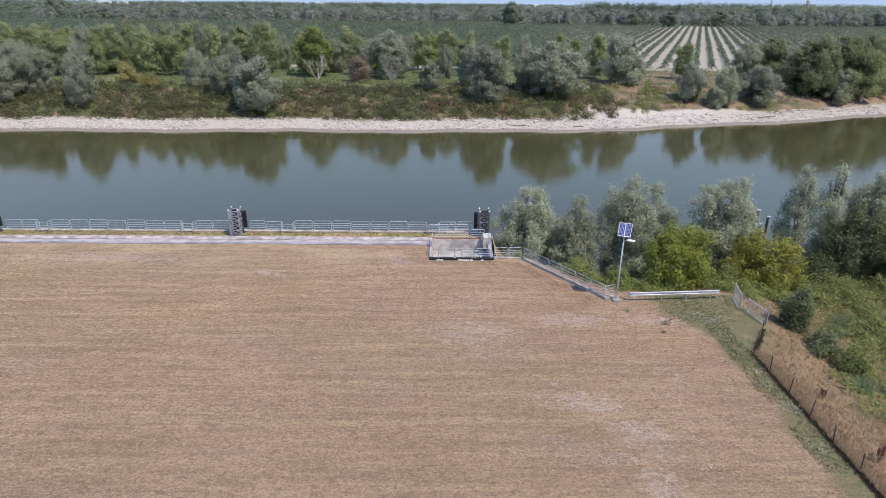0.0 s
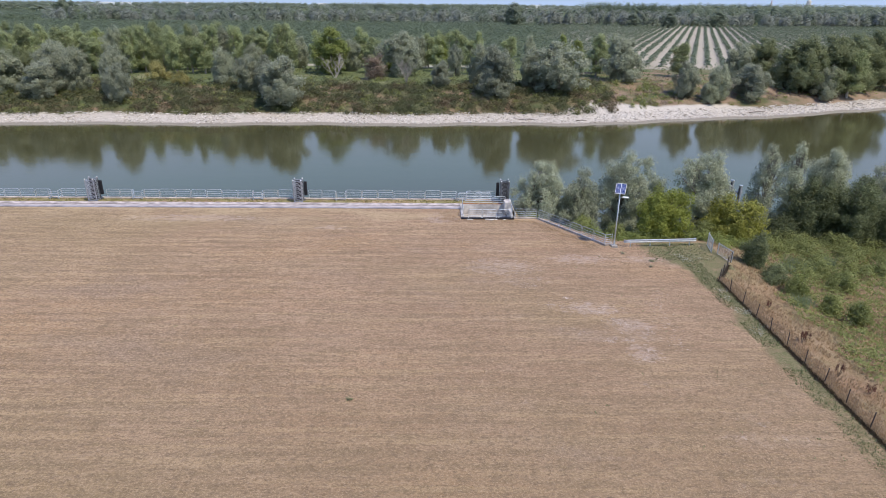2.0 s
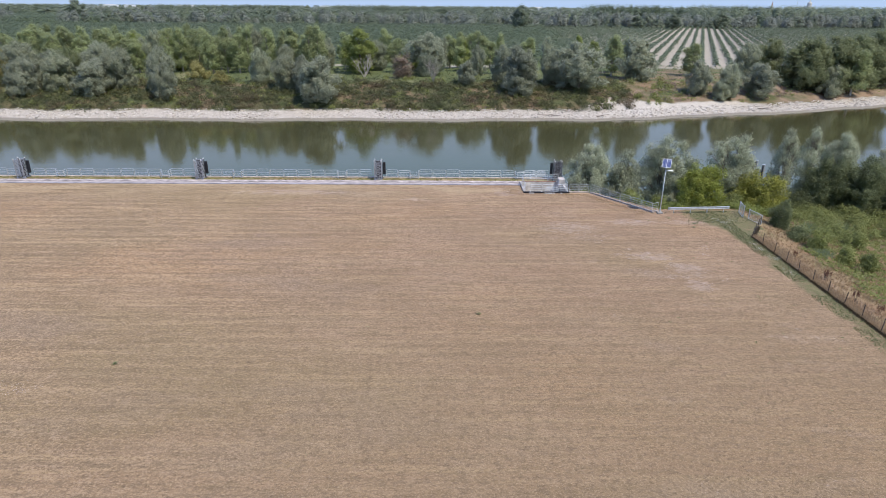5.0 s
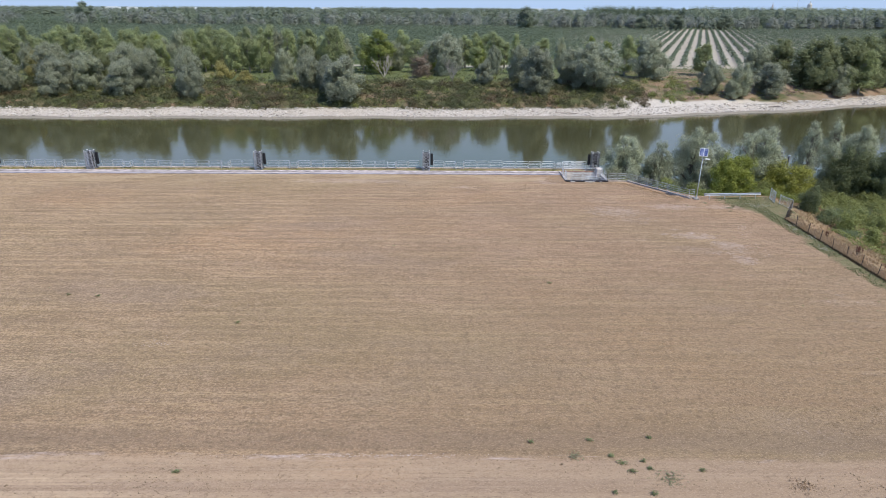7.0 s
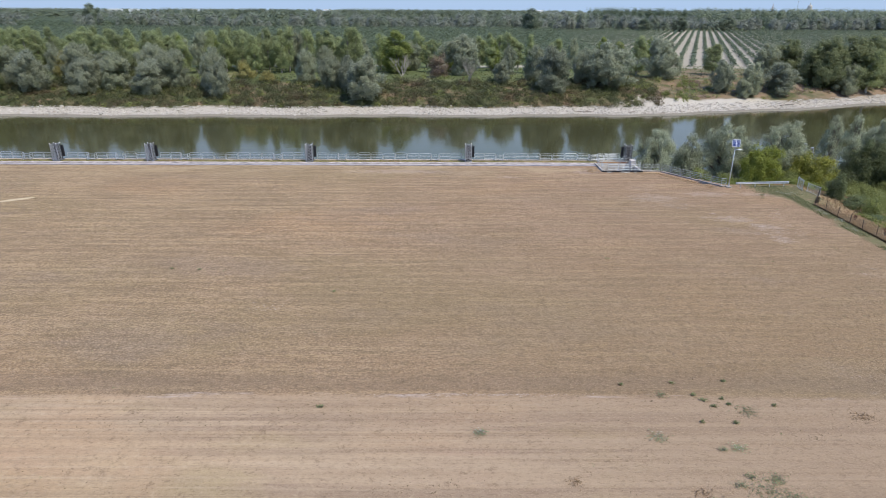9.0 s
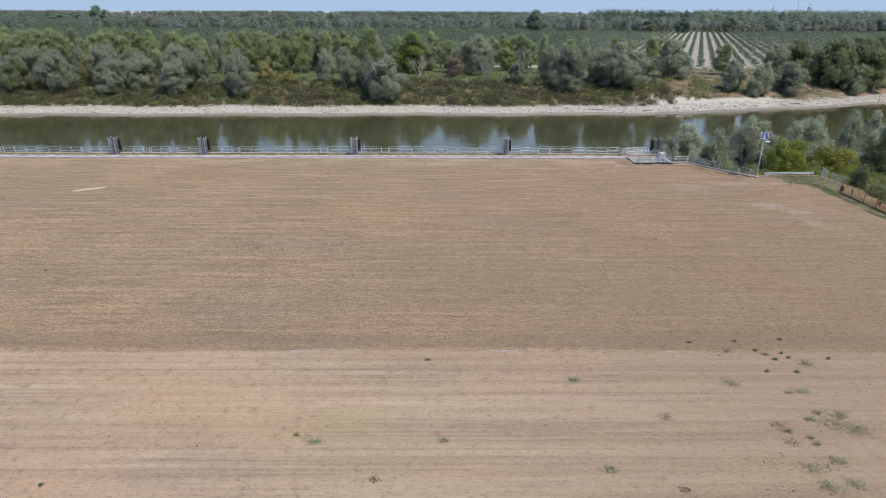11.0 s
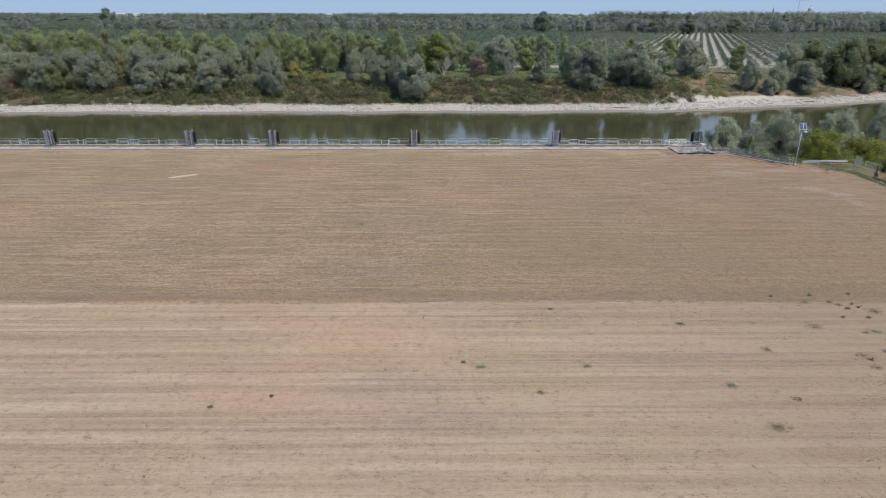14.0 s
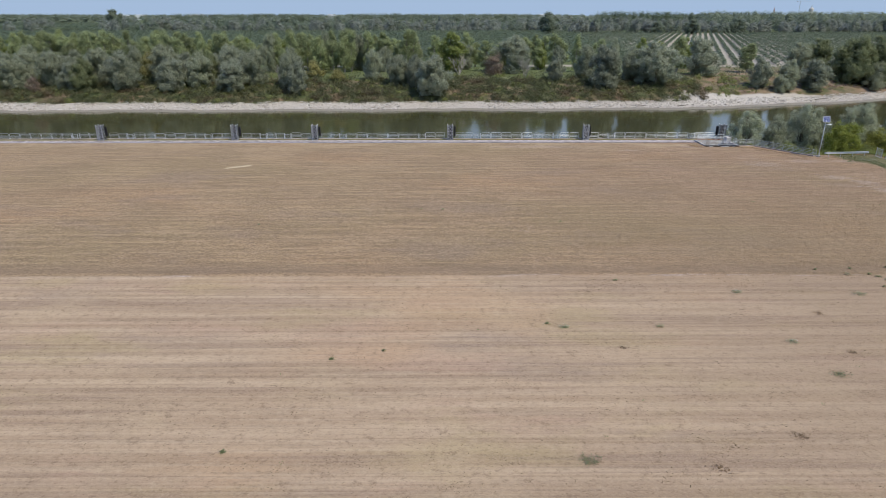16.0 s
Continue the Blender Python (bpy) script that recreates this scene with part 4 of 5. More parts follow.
for kind, x, y, h, w in (
    ("yellow", -99, 198, 6.5, 9), ("silver", -51, 172, 13.5, 15), ("lime", -44, 216, 16, 14.5), ("dead", -41, 205, 11, 11),
    ("silver", -19, 211, 15, 15), ("brown", -27, 203, 9.5, 10), ("dead", -15.5, 192, 11, 8), ("silver", -4, 190, 8, 8),
    ("silver", 1, 212, 11, 6), ("silver", 12, 180, 15, 13), ("willow", 9, 196, 13, 10), ("silver", 33, 184, 15.5, 17), ("willow", 25, 190, 13, 10),
    ("silver", 58, 204, 15.5, 14), ("poplar", 51.5, 214, 14.5, 9), ("lime", 45, 219, 12, 7), ("silver", 74, 187, 11, 9.5),
    ("poplar", 83, 217, 12, 9), ("willow", 84, 186, 12, 9), ("willow", 81, 184, 8, 7), ("silver", 96, 188, 11, 13), ("willow", 102, 212, 13, 12),
    ("dark", 118, 202, 18, 18), ("dark", 128, 204, 19, 20), ("poplar", 135, 200, 15, 11), ("dark", 141, 210, 18.5, 19), ("willow", 125, 197, 11, 10), ("dark", 153, 216, 19, 20), ("dark", 112, 218, 14, 14),
    ("willow", -104, 179, 15, 11), ("silver", -100, 173, 11, 8), ("willow", -64, 182, 13, 10), ("willow", -74, 190, 12, 9), ("silver", -58, 180, 12, 8),
    ("dead", -110, 186, 9, 8), ("willow", -118, 182, 13, 11), ("silver", -124, 174, 11, 11), ("willow", -128, 190, 14, 12),
    ("willow", -138, 180, 13, 12), ("silver", -146, 176, 12, 11), ("willow", -153, 186, 14, 12), ("yellow", -160, 192, 10, 9), ("silver", -166, 178, 13, 13),
    ("willow", -176, 184, 13, 11), ("silver", -183, 176, 11, 10), ("willow", -192, 182, 14, 12), ("willow", -204, 178, 13, 12), ("silver", -215, 184, 14, 12),
    ("willow", -228, 180, 14, 13), ("silver", -242, 182, 13, 13), ("brown", -196, 174, 6, 6), ("dead", 15.5, 186, 10, 6), ("yellow", -88, 190, 4, 6),
):
    far_tree(kind, x, y, h, w)
for x in np.arange(-320.0, 6.0, 5.0):
    for y in (217, 227, 240):
        kind = random.choices(("poplar", "lime", "willow"), (8, 1, 1))[0]
        if x > -58 and (y == 217 or random.random() < 0.35):
            continue
        far_tree(kind, x + random.uniform(-2.4, 2.4), y + random.uniform(-3, 3), random.uniform(12, 17) * (0.9 if x > -58 else 1), random.uniform(6, 9.5))
x = -60.0
while x < 70:
    kind = random.choices(("poplar", "lime", "willow"), (7, 2, 2))[0]
    near_lime = -60 < x < -30
    h = random.uniform(11, 15) * (0.85 if near_lime else 1)
    far_tree(kind, x, random.uniform(214, 238), h, random.uniform(5, 8.5))
    x += random.uniform(3.2, 6.5) if x < -60 else random.uniform(7, 13)
for k in range(60):
    far_tree(random.choice(("willow", "silver", "willow", "dark")), random.uniform(-330, -112), random.uniform(176, 214), random.uniform(8, 13), random.uniform(7, 11))


# ---- stuff nobody could count ----
def scrub(name, n, xr, yr, top, leaf, material, rng, keep=None, hump=0.22, label="", category="scrub"):
    """Low growth: leaves over humps that rise from the ground."""
    x, y = rng.uniform(*xr, n), rng.uniform(*yr, n)
    if keep is not None:
        ok = keep(x, y)
        x, y = x[ok], y[ok]
    h = np.clip(0.5 + 0.5 * bumps(x, y, hump * 2.1) + 0.35 * bumps(x + 40, y, hump * 5), 0.06, 1.3) * top
    z = land(x, y) + h * rng.uniform(0.45, 1.0, len(x)) ** 0.5
    pts = np.stack([x, y, z], 1) + rng.normal(0, leaf * 0.3, (len(x), 3))
    return tagged(cards(name, leaves(pts, leaf, rng), material), label, category, kind="stuff")


rng = np.random.default_rng(7)
between = lambda lo, hi: (lambda x, y: (y - shore(x) > lo + 1.5 * bumps(x, y, 0.3)) & (y - shore(x) < hi))


def mounds(name, n, xr, yr, size, high, per, leaf, material, rng, keep, label, category="scrub"):
    """Thickets as many rounded mounds of leaves that stand on the ground."""
    x, y = rng.uniform(*xr, n), rng.uniform(*yr, n)
    ok = keep(x, y)
    x, y = x[ok], y[ok]
    k = len(x)
    d = rand_unit(k * per, rng).reshape(k, per, 3)
    d[..., 2] = np.abs(d[..., 2])
    r = rng.uniform(*size, k)
    h = rng.uniform(*high, k)
    p = d * rng.uniform(0.72, 1.08, (k, per, 1)) * np.stack([r, r, h], 1)[:, None]
    p += np.stack([x, y, land(x, y) - 0.1], 1)[:, None] + rng.normal(0, leaf * 0.25, (k, per, 3))
    return tagged(cards(name, leaves(p.reshape(-1, 3), leaf, rng, 0, 1.5, 0.25, d.reshape(-1, 3)), material), label, category, kind="stuff")


mounds("bank_scrub", 4200, (-290, 50), (160, 200), (0.9, 2.1), (0.9, 2.3), 64, 0.34, SCRUB, rng, between(9.4, 36), "dense dark scrub covering the far river bank")
mounds("bank_brambles", 700, (-290, 75), (160, 205), (0.8, 1.8), (0.6, 1.9), 64, 0.38, BRAMBLE, rng, between(9.8, 44), "green brambles over the far river bank")
scrub("dry_brush", 16000, (36, 200), (165, 250), 0.9, 0.32, DRY_STALK, rng, lambda x, y: between(14, 40)(x, y) & (bumps(x, y, 0.3) < 0.25), 0.35, "dry reddish grass on the far slope", "grass")
scrub("bank_scrub", 17000, (40, 240), (165, 260), 1.7, 0.36, BRAMBLE, rng, lambda x, y: between(12.5, 38)(x, y) & (bumps(x, y, 0.4) > 0.0), 0.3, "patchy green scrub on the dry bank")
mounds("slope_scrub", 420, (44, 200), (170, 245), (0.6, 1.7), (0.4, 1.3), 60, 0.34, BRAMBLE, rng, between(12.5, 36), "green scrub clumps on the dry far slope")
mounds("dry_scrub", 420, (40, 200), (170, 245), (0.7, 1.8), (0.3, 0.9), 60, 0.34, BROWN_LEAF, rng, between(13, 40), "withered reddish scrub on the dry far slope")
scrub("terrace_grass", 22000, (-300, 200), (190, 250), 0.7, 0.45, WEED, rng, between(32, 78), 0.2, "green grass on the far terrace", "grass")
mounds("bramble_thicket", 620, (30, 66), (38, 60), (0.8, 1.7), (0.7, 2.1), 230, 0.16, BRAMBLE, rng, lambda x, y: (outside(x, y) > 8.0) & (y > 41 + 0.12 * (x - 30) + 2 * bumps(x, y, 0.4)), "bramble thicket below the field", "brambles")
scrub("low_weeds", 44000, (25, 60), (14, 46), 0.9, 0.16, BRAMBLE, rng, lambda x, y: (outside(x, y) > 4.2) & (bumps(x, y, 0.42) + 0.09 * outside(x, y) > 0.25), 0.55, "low green weeds between dry grass", "weeds")
mounds("bank_weeds", 700, (5, 30), (45, 62), (0.5, 1.2), (0.4, 1.3), 130, 0.14, BRIGHT, rng, lambda x, y: outside(x, y) > 0.7, "green weeds on the slope under the willows", "weeds")


def blades(name, x, y, height, width, material, rng, n=5, label="", category="grass"):
    """Upright tufts: a few leaning blades at every place."""
    k = len(x)
    base = np.stack([x, y, land(x, y) - 0.02], 1)
    base = np.repeat(base, n, 0) + np.c_[rng.normal(0, width * 1.2, (k * n, 2)), np.zeros(k * n)]
    a = rng.uniform(0, 2 * np.pi, k * n)
    side = np.c_[np.cos(a), np.sin(a), np.zeros(k * n)] * (width * rng.uniform(0.3, 0.7, (k * n, 1)))
    h = np.repeat(rng.uniform(0.5, 1.3, k), n)[:, None] * height * rng.uniform(0.6, 1.2, (k * n, 1))
    tip = base + np.c_[rng.normal(0, 0.4, (k * n, 2)), np.ones(k * n)] * h
    return tagged(cards(name, np.stack([base - side, base + side, tip + side * 0.3, tip - side * 0.3], 1), material), label, category, kind="stuff")


n = 34000
x, y = rng.uniform(20.4, 62, n) - 0, rng.uniform(-30, 52, n)
ok = (outside(x, y) > 0.3) & (bumps(x, y, 0.42) < 0.35)
blades("dry_grass", x[ok], y[ok], 0.22, 0.05, DRY_STALK, rng, 5, "tall dry yellow grass beyond the fence")
n = 9000
y = rng.uniform(-40, 36, n)
x = 20.45 + rng.exponential(0.7, n)
blades("straw_fringe", x, y, 0.20, 0.035, DRY_STALK, rng, 5, "pale straw grass standing along the wire fence")
n = 15000
y = 39 - 90 * rng.uniform(0, 1, n)
x = np.where(y > 35.6, np.interp(y, [35.6, 39.7], [20.4, 23.2]), 20.38) + rng.normal(0, 0.10, n)
blades("fence_weeds", x, y, 0.09, 0.055, DEAD_WEED, rng, 3, "dark withered weeds along the fence foot", "weeds")


def tufts(name, x, y, height, width, material, rng, n=3, label="", category="weeds"):
    """Mown stubs: a few short pointed blades at every place."""
    k = len(x)
    grow = np.repeat(rng.uniform(0.5, 1.5, k), n)[:, None]
    base = np.repeat(np.stack([x, y, land(x, y) - 0.004], 1), n, 0) + np.c_[rng.normal(0, width * 0.45, (k * n, 2)), np.zeros(k * n)] * grow
    a = rng.uniform(0, 2 * np.pi, k * n)
    side = np.c_[np.cos(a), np.sin(a), np.zeros(k * n)] * (width * rng.uniform(0.3, 0.6, (k * n, 1))) * grow
    tip = base + np.c_[rng.normal(0, 0.5, (k * n, 2)), np.ones(k * n)] * height * grow
    return tagged(cards(name, np.stack([base - side, base + side, tip], 1), material), label, category, kind="stuff")


n = 130000
x, y = rng.uniform(-75, 19.6, n), rng.uniform(-3, 51, n)
ok = (0.55 + 0.35 * bumps(x, y, 0.35) + 0.3 * bumps(x + 9, y, 0.9) > rng.uniform(0, 1, n)) & (rng.uniform(0, 1, n) < np.clip(1.15 + (x + 10) / 80, 0.3, 1))
tufts("field_stubs", x[ok], y[ok], 0.026, 0.048, STUBBLE, rng, 3, "small brown mown stubs all over the field")
groups = 520
cx, cy = np.repeat(rng.uniform(-100, 15, groups), 34), np.repeat(np.concatenate([rng.uniform(-8, -4.2, 50), rng.uniform(-60, -5, groups - 50)]), 34)
spread = np.repeat(rng.uniform(0.5, 2.2, groups), 34)
x, y = cx + rng.normal(0, 1.4, cx.size) * spread, np.minimum(cy + rng.normal(0, 0.5, cx.size) * spread, -4.0)
tufts("field_tufts", x, y, 0.032, 0.052, BROWN_WEED, rng, 3, "loose clusters of small brown weed tufts on the field")
n = 1500
x, y = rng.uniform(-60, 20, n), rng.uniform(-40, 50, n)
ok = (x + rng.normal(0, 6, n) > 13) | (rng.uniform(0, 1, n) < 0.05)
blades("field_weeds", x[ok], y[ok], 0.09, 0.06, WEED, rng, 5, "green weed tufts along the fence side of the field", "weeds")
n = 9000
x, y = rng.uniform(17.0, 20.3, n), rng.uniform(5, 44.5, n)
x = np.where(y > 40, x + rng.uniform(-2, 2.2, n), x)
ok = (bumps(x, y, 0.5) > -0.45) & (rng.uniform(0, 1, n) < np.clip((y + 5) / 32, 0.12, 1)) & ((x > 18.6) | (y > 40))
blades("turf", x[ok], y[ok], 0.08, 0.045, WEED, rng, 5, "green turf strip beside the fence", "grass")
ok = (bumps(x, y, 0.5) > 0.1) & (rng.uniform(0, 1, n) < 0.05) & (y > 22) & (x > 18.9)
for fx, fy, fr in ((19.6, 29.6, 0.7), (19.2, 31.8, 0.45), (19.4, 33.2, 0.4), (19.2, 26.4, 0.5), (19.4, 25.7, 0.4), (20.2, 40.6, 0.6), (19.2, 39.9, 0.6), (18.6, 40.9, 0.5)):
    ok |= (np.hypot(x - fx, y - fy) < fr) & (rng.uniform(0, 1, n) < 0.45)
pts = np.stack([x[ok], y[ok], np.full(ok.sum(), 0.16)], 1)
pts = np.repeat(pts, 4, 0) + rng.normal(0, 0.16, (4 * len(pts), 3)) * np.array([1, 1, 0.2])
tagged(cards("flower_heads", leaves(pts, 0.06, rng, 0, 1.0, 1.5), PALE_FLOWER), "pale flower heads in the green turf", "flowers", kind="stuff")
n = 2600
t = rng.uniform(0, 1, n)
x = np.where(t < 0.3, rng.normal(-3.4, 0.8, n), np.interp(t, [0.3, 0.5, 1.0], [3.0, 6.2, 11.6]) - rng.exponential(0.55, n))
y = np.where(t < 0.3, rng.normal(52.6, 1.0, n), np.interp(t, [0.3, 0.5, 1.0], [51.6, 51.4, 43.9]) - rng.exponential(0.5, n))
ok = (y < 55.3) & (x + 0.7 * (y - 43.9) < 11.9)
blades("pale_straw", x[ok], y[ok], 0.05, 0.06, DRY_STALK, rng, 4, "pale straw lying along the kerb and the landing")
n = 5000
x, y = rng.uniform(-160, -2, n), rng.uniform(57.8, 59.2, n)
blades("quay_grass", x, y, 0.13, 0.07, OLIVE, rng, 4, "yellow-green grass strip along the quay", "grass")

# single weed plants on the field: x, y, breadth, kind
WEEDS = (
    (-23.7, -8.2, 0.5, "f"), (-13.7, -8.6, 0.75, "f"), (-12.2, -4.6, 0.6, "g"), (-7.6, -6.2, 0.8, "p"), (-1.0, -6.6, 0.9, "o"), (-9.6, -9.5, 0.6, "f"), (-10.5, -9.6, 0.35, "g"), (-19.1, -12.0, 0.6, "o"),
    (-48.1, 15.0, 0.45, "d"), (-50.7, 15.2, 0.4, "d"), (-35.0, 10.4, 0.4, "d"), (-14.4, -3.4, 0.3, "d"), (-11.1, -3.2, 0.3, "d"), (-7.7, -3.0, 0.3, "d"), (-10.2, -4.5, 0.4, "d"), (-9.8, -5.1, 0.5, "d"),
    (-9.4, -5.7, 0.4, "d"), (-8.6, -4.9, 0.3, "d"), (-8.4, -5.5, 0.35, "d"), (-5.7, -5.6, 0.3, "d"), (-8.8, -7.3, 0.4, "d"), (-10.7, -7.2, 0.3, "d"), (-68.4, 9.5, 0.3, "d"), (-9.9, 17.8, 0.4, "d"),
)
MORE_WEEDS = (
    (-10.8, -12.3, 0.5, "g"), (-10.0, -11.7, 0.5, "g"), (-9.6, -12.6, 1.3, "p"), (-8.5, -13.3, 0.9, "p"), (-8.8, -11.9, 0.6, "p"), (-12.8, -12.9, 0.9, "o"), (-12.6, -13.4, 0.4, "g"), (-12.9, -14.4, 0.5, "o"),
    (-11.7, -14.0, 0.4, "g"), (-11.6, -14.5, 0.4, "g"), (-12.8, -16.4, 0.9, "f"), (-11.3, -15.8, 0.7, "f"), (-12.8, -17.8, 0.9, "f"), (-11.4, -17.6, 0.7, "f"), (-23.5, -16.5, 0.5, "f"), (-20.2, -17.9, 0.4, "o"),
    (-40.4, -13.7, 0.3, "d"), (-39.2, -14.3, 0.55, "f"), (-52.3, -17.6, 0.3, "d"), (-55.7, -18.7, 0.35, "d"), (-40.6, -28.7, 0.7, "p"), (-22.7, -20.7, 0.6, "p"), (-32.1, -14.2, 0.4, "g"), (-35.7, -17.2, 0.4, "o"),
)
LAST_WEEDS = (
    (-34.1, -29.3, 0.6, "o"), (-28.6, -26.8, 0.5, "o"), (-33.2, -5.8, 0.4, "d"), (13.5, 41.7, 0.5, "g"), (15.8, 39.9, 0.5, "p"), (15.3, 38.5, 0.3, "g"), (-59.9, -28.0, 0.4, "d"), (-87.3, 32.2, 0.4, "d"),
)
WEED_KINDS = {
    "f": ("grey-green weed with white flower heads on the dry field", REED, 0.16), "g": ("low green weed plant on the dry field", FIELD_WEED, 0.22), "p": ("flat green mat of weeds on the dry field", FIELD_WEED, 0.07),
    "o": ("withering olive weed patch on the dry field", STUBBLE, 0.06), "d": ("small dark green tuft on the dry field", WEED, 0.15),
}


def weed_plant(x, y, s, kind, seed):
    label, material, high = WEED_KINDS[kind]
    rng = np.random.default_rng(seed)
    ob = thing("weed_plant", (x, y, 0), label=label, category="weed", group="field weeds")
    s *= {"d": 0.46, "g": 0.6, "f": 0.75}.get(kind, 0.85)
    n = int({"p": 190, "o": 90, "f": 150}.get(kind, 110) * (0.4 + s))
    p = rng.normal(0, 0.42, (n, 3)) * np.array([s * 1.25, s * 0.95, 0.0])
    p[:, 2] = rng.uniform(0.02, high, n)
    cards("foliage", leaves(p, 0.06, rng, 0, 1.7, 1.2), material, ob)
    if kind == "f":
        n = int(60 * s)
        p = rng.normal(0, 0.40, (n, 3)) * np.array([s * 1.25, s * 0.95, 0.0])
        p[:, 2] = rng.uniform(0.15, 0.24, n)
        cards("flower_heads", leaves(p, 0.055, rng, 0, 1.0, 2.5), PALE_FLOWER, ob, "small white flower heads")
    return ob


for k, w in enumerate(WEEDS + MORE_WEEDS + LAST_WEEDS):
    weed_plant(*w, 400 + k)

# salt-white crust broken into flakes: x, y, breadth, depth
flakes = []
for cx, cy, w, d in ((0.4, 39.4, 1.7, 0.7), (2.0, 37.4, 1.3, 1.2), (3.4, 34.4, 0.8, 0.5), (8.6, 40.2, 1.4, 0.9), (10.5, 40.6, 1.0, 0.5), (14.8, 40.3, 2.1, 0.4), (7.0, 30.6, 1.0, 0.5), (8.0, 29.9, 1.0, 0.5),
                     (8.6, 29.3, 0.8, 0.4), (4.8, 30.7, 0.6, 0.3), (9.2, 28.0, 0.5, 0.4), (13.2, 30.6, 0.5, 1.2), (12.9, 27.4, 0.5, 1.0), (12.8, 24.6, 0.6, 0.9), (9.8, 27.6, 0.4, 0.3), (10.2, 27.0, 0.5, 0.5), (11.2, 26.6, 0.5, 0.5), (9.3, 25.1, 0.4, 0.2), (9.8, 22.7, 0.8, 0.3),
                     (10.5, 23.6, 0.4, 0.5), (14.0, 32.6, 0.4, 0.9), (6.2, 32.0, 0.3, 0.2), (8.1, 25.0, 0.3, 0.3), (-40.0, 7.5, 1.2, 0.5), (-23.0, -4.5, 4.0, 0.12), (-5.0, 52.3, 1.3, 0.8)):
    n = int(40 + 60 * w)
    flakes.append(np.c_[cx + rng.normal(0, 0.75, n) * w, cy + rng.normal(0, 0.75, n) * d, rng.uniform(0.004, 0.02, n)])
tagged(cards("salt_crust", leaves(np.concatenate(flakes), 0.046, rng, 0, 1.3, 6.0), plain("salt-white crust", (0.54, 0.465, 0.425), 0.95, 0, 0.2, 2.0, 0.2)), "white broken salt crust on the dry soil", "soil", kind="stuff")


# stones of the far margin
def stones(name, n, rng, label):
    x = rng.uniform(-270, 190, n)
    s = rng.uniform(1.9, 10.5, n)
    y = shore(x) + s
    z = land(x, y)
    size = rng.uniform(0.08, 0.24, n) * np.where(rng.uniform(0, 1, n) < 0.06, 1.9, 1)
    corner = np.array([[-1, -1, -1], [1, -1, -1], [1, 1, -1], [-1, 1, -1], [-1, -1, 1], [1, -1, 1], [1, 1, 1], [-1, 1, 1]], float)
    face = np.array([[4, 5, 6, 7], [0, 1, 5, 4], [1, 2, 6, 5], [2, 3, 7, 6], [3, 0, 4, 7]])
    v = corner[None] * size[:, None, None] * rng.uniform(0.55, 1.1, (n, 8, 3)) * np.array([1.2, 1.0, 0.6])
    a = rng.uniform(0, 6.28, n)
    vx = v[..., 0] * np.cos(a)[:, None] - v[..., 1] * np.sin(a)[:, None]
    vy = v[..., 0] * np.sin(a)[:, None] + v[..., 1] * np.cos(a)[:, None]
    v = np.stack([vx + x[:, None], vy + y[:, None], v[..., 2] + z[:, None]], -1)
    f = (face[None] + 8 * np.arange(n)[:, None, None]).reshape(-1, 4)
    me = bpy.data.meshes.new(name)
    me.from_pydata(v.reshape(-1, 3).tolist(), [], f.tolist())
    m = Nodes("loose pale stones")
    col = m.ramp(m.island(), [(0.0, (0.36, 0.32, 0.265)), (0.5, (0.54, 0.495, 0.435)), (1.0, (0.66, 0.62, 0.56))])
    m.surface(col, 0.9, m.bump(m.noise(6.0, 3), 0.5, 0.05), 0, 0.2)
    me.materials.append(m.mat)
    return tagged(new(name, me), label, "stones", kind="stuff")


stones("bank_stones", 12000, rng, "pale rip-rap stones along the far waterline")

# plantation rows run away from the river
ROW = np.array([0.372, 0.928])
SIDE = np.array([0.928, -0.372])


def plantation(name, u0, u1, gap, v0, v1, pace, height, width, n, material, label, keep=None):
    """Young trees in straight rows: u across the rows, v along them."""
    rng = np.random.default_rng(int(abs(u0)) + 3)
    u, v = np.meshgrid(np.arange(u0, u1, gap), np.arange(v0, v1, pace))
    u, v = u.ravel() + rng.normal(0, 0.15, u.size), v.ravel() + rng.normal(0, 0.3, v.size)
    x, y = u * SIDE[0] + v * ROW[0], u * SIDE[1] + v * ROW[1]
    ok = (np.abs(x) < 0.86 * y + 90) & (rng.uniform(0, 1, len(x)) < 0.95)
    if keep is not None:
        ok &= keep(x, y)
    x, y = x[ok], y[ok]
    h = height * rng.uniform(0.7, 1.2, len(x))
    k = len(x)
    q = rng.normal(0, 0.42, (k, n, 3)) * np.array([width, width, 0])
    up = rng.uniform(0.12, 1.0, (k, n))
    q[..., :2] *= (1.15 - up)[..., None]
    q[..., 2] = up * h[:, None]
    q += np.stack([x, y, land(x, y)], 1)[:, None]
    pts = q.reshape(-1, 3)
    return tagged(cards(name, leaves(pts, width * 0.62, rng, 0, 1.4, 1.4), material), label, "plantation", kind="stuff")


young = lambda x, y: (x - 0.10 * y > 30 + 12 * bumps(x, y, 0.02)) & (y > 248) & (y < 800)
grown = lambda x, y: ~young(x, y) & (y > 256) & (y < 760)
plantation("young_plantation", -420, 620, 6.0, 180, 1100, 2.4, 2.5, 1.8, 9, FIELD_TREES, "rows of young trees on pale sandy soil", young)
plantation("grown_plantation", -1100, 320, 6.0, -300, 900, 2.2, 5.0, 2.3, 9, FIELD_TREES, "dark green poplar plantation in close rows", grown)


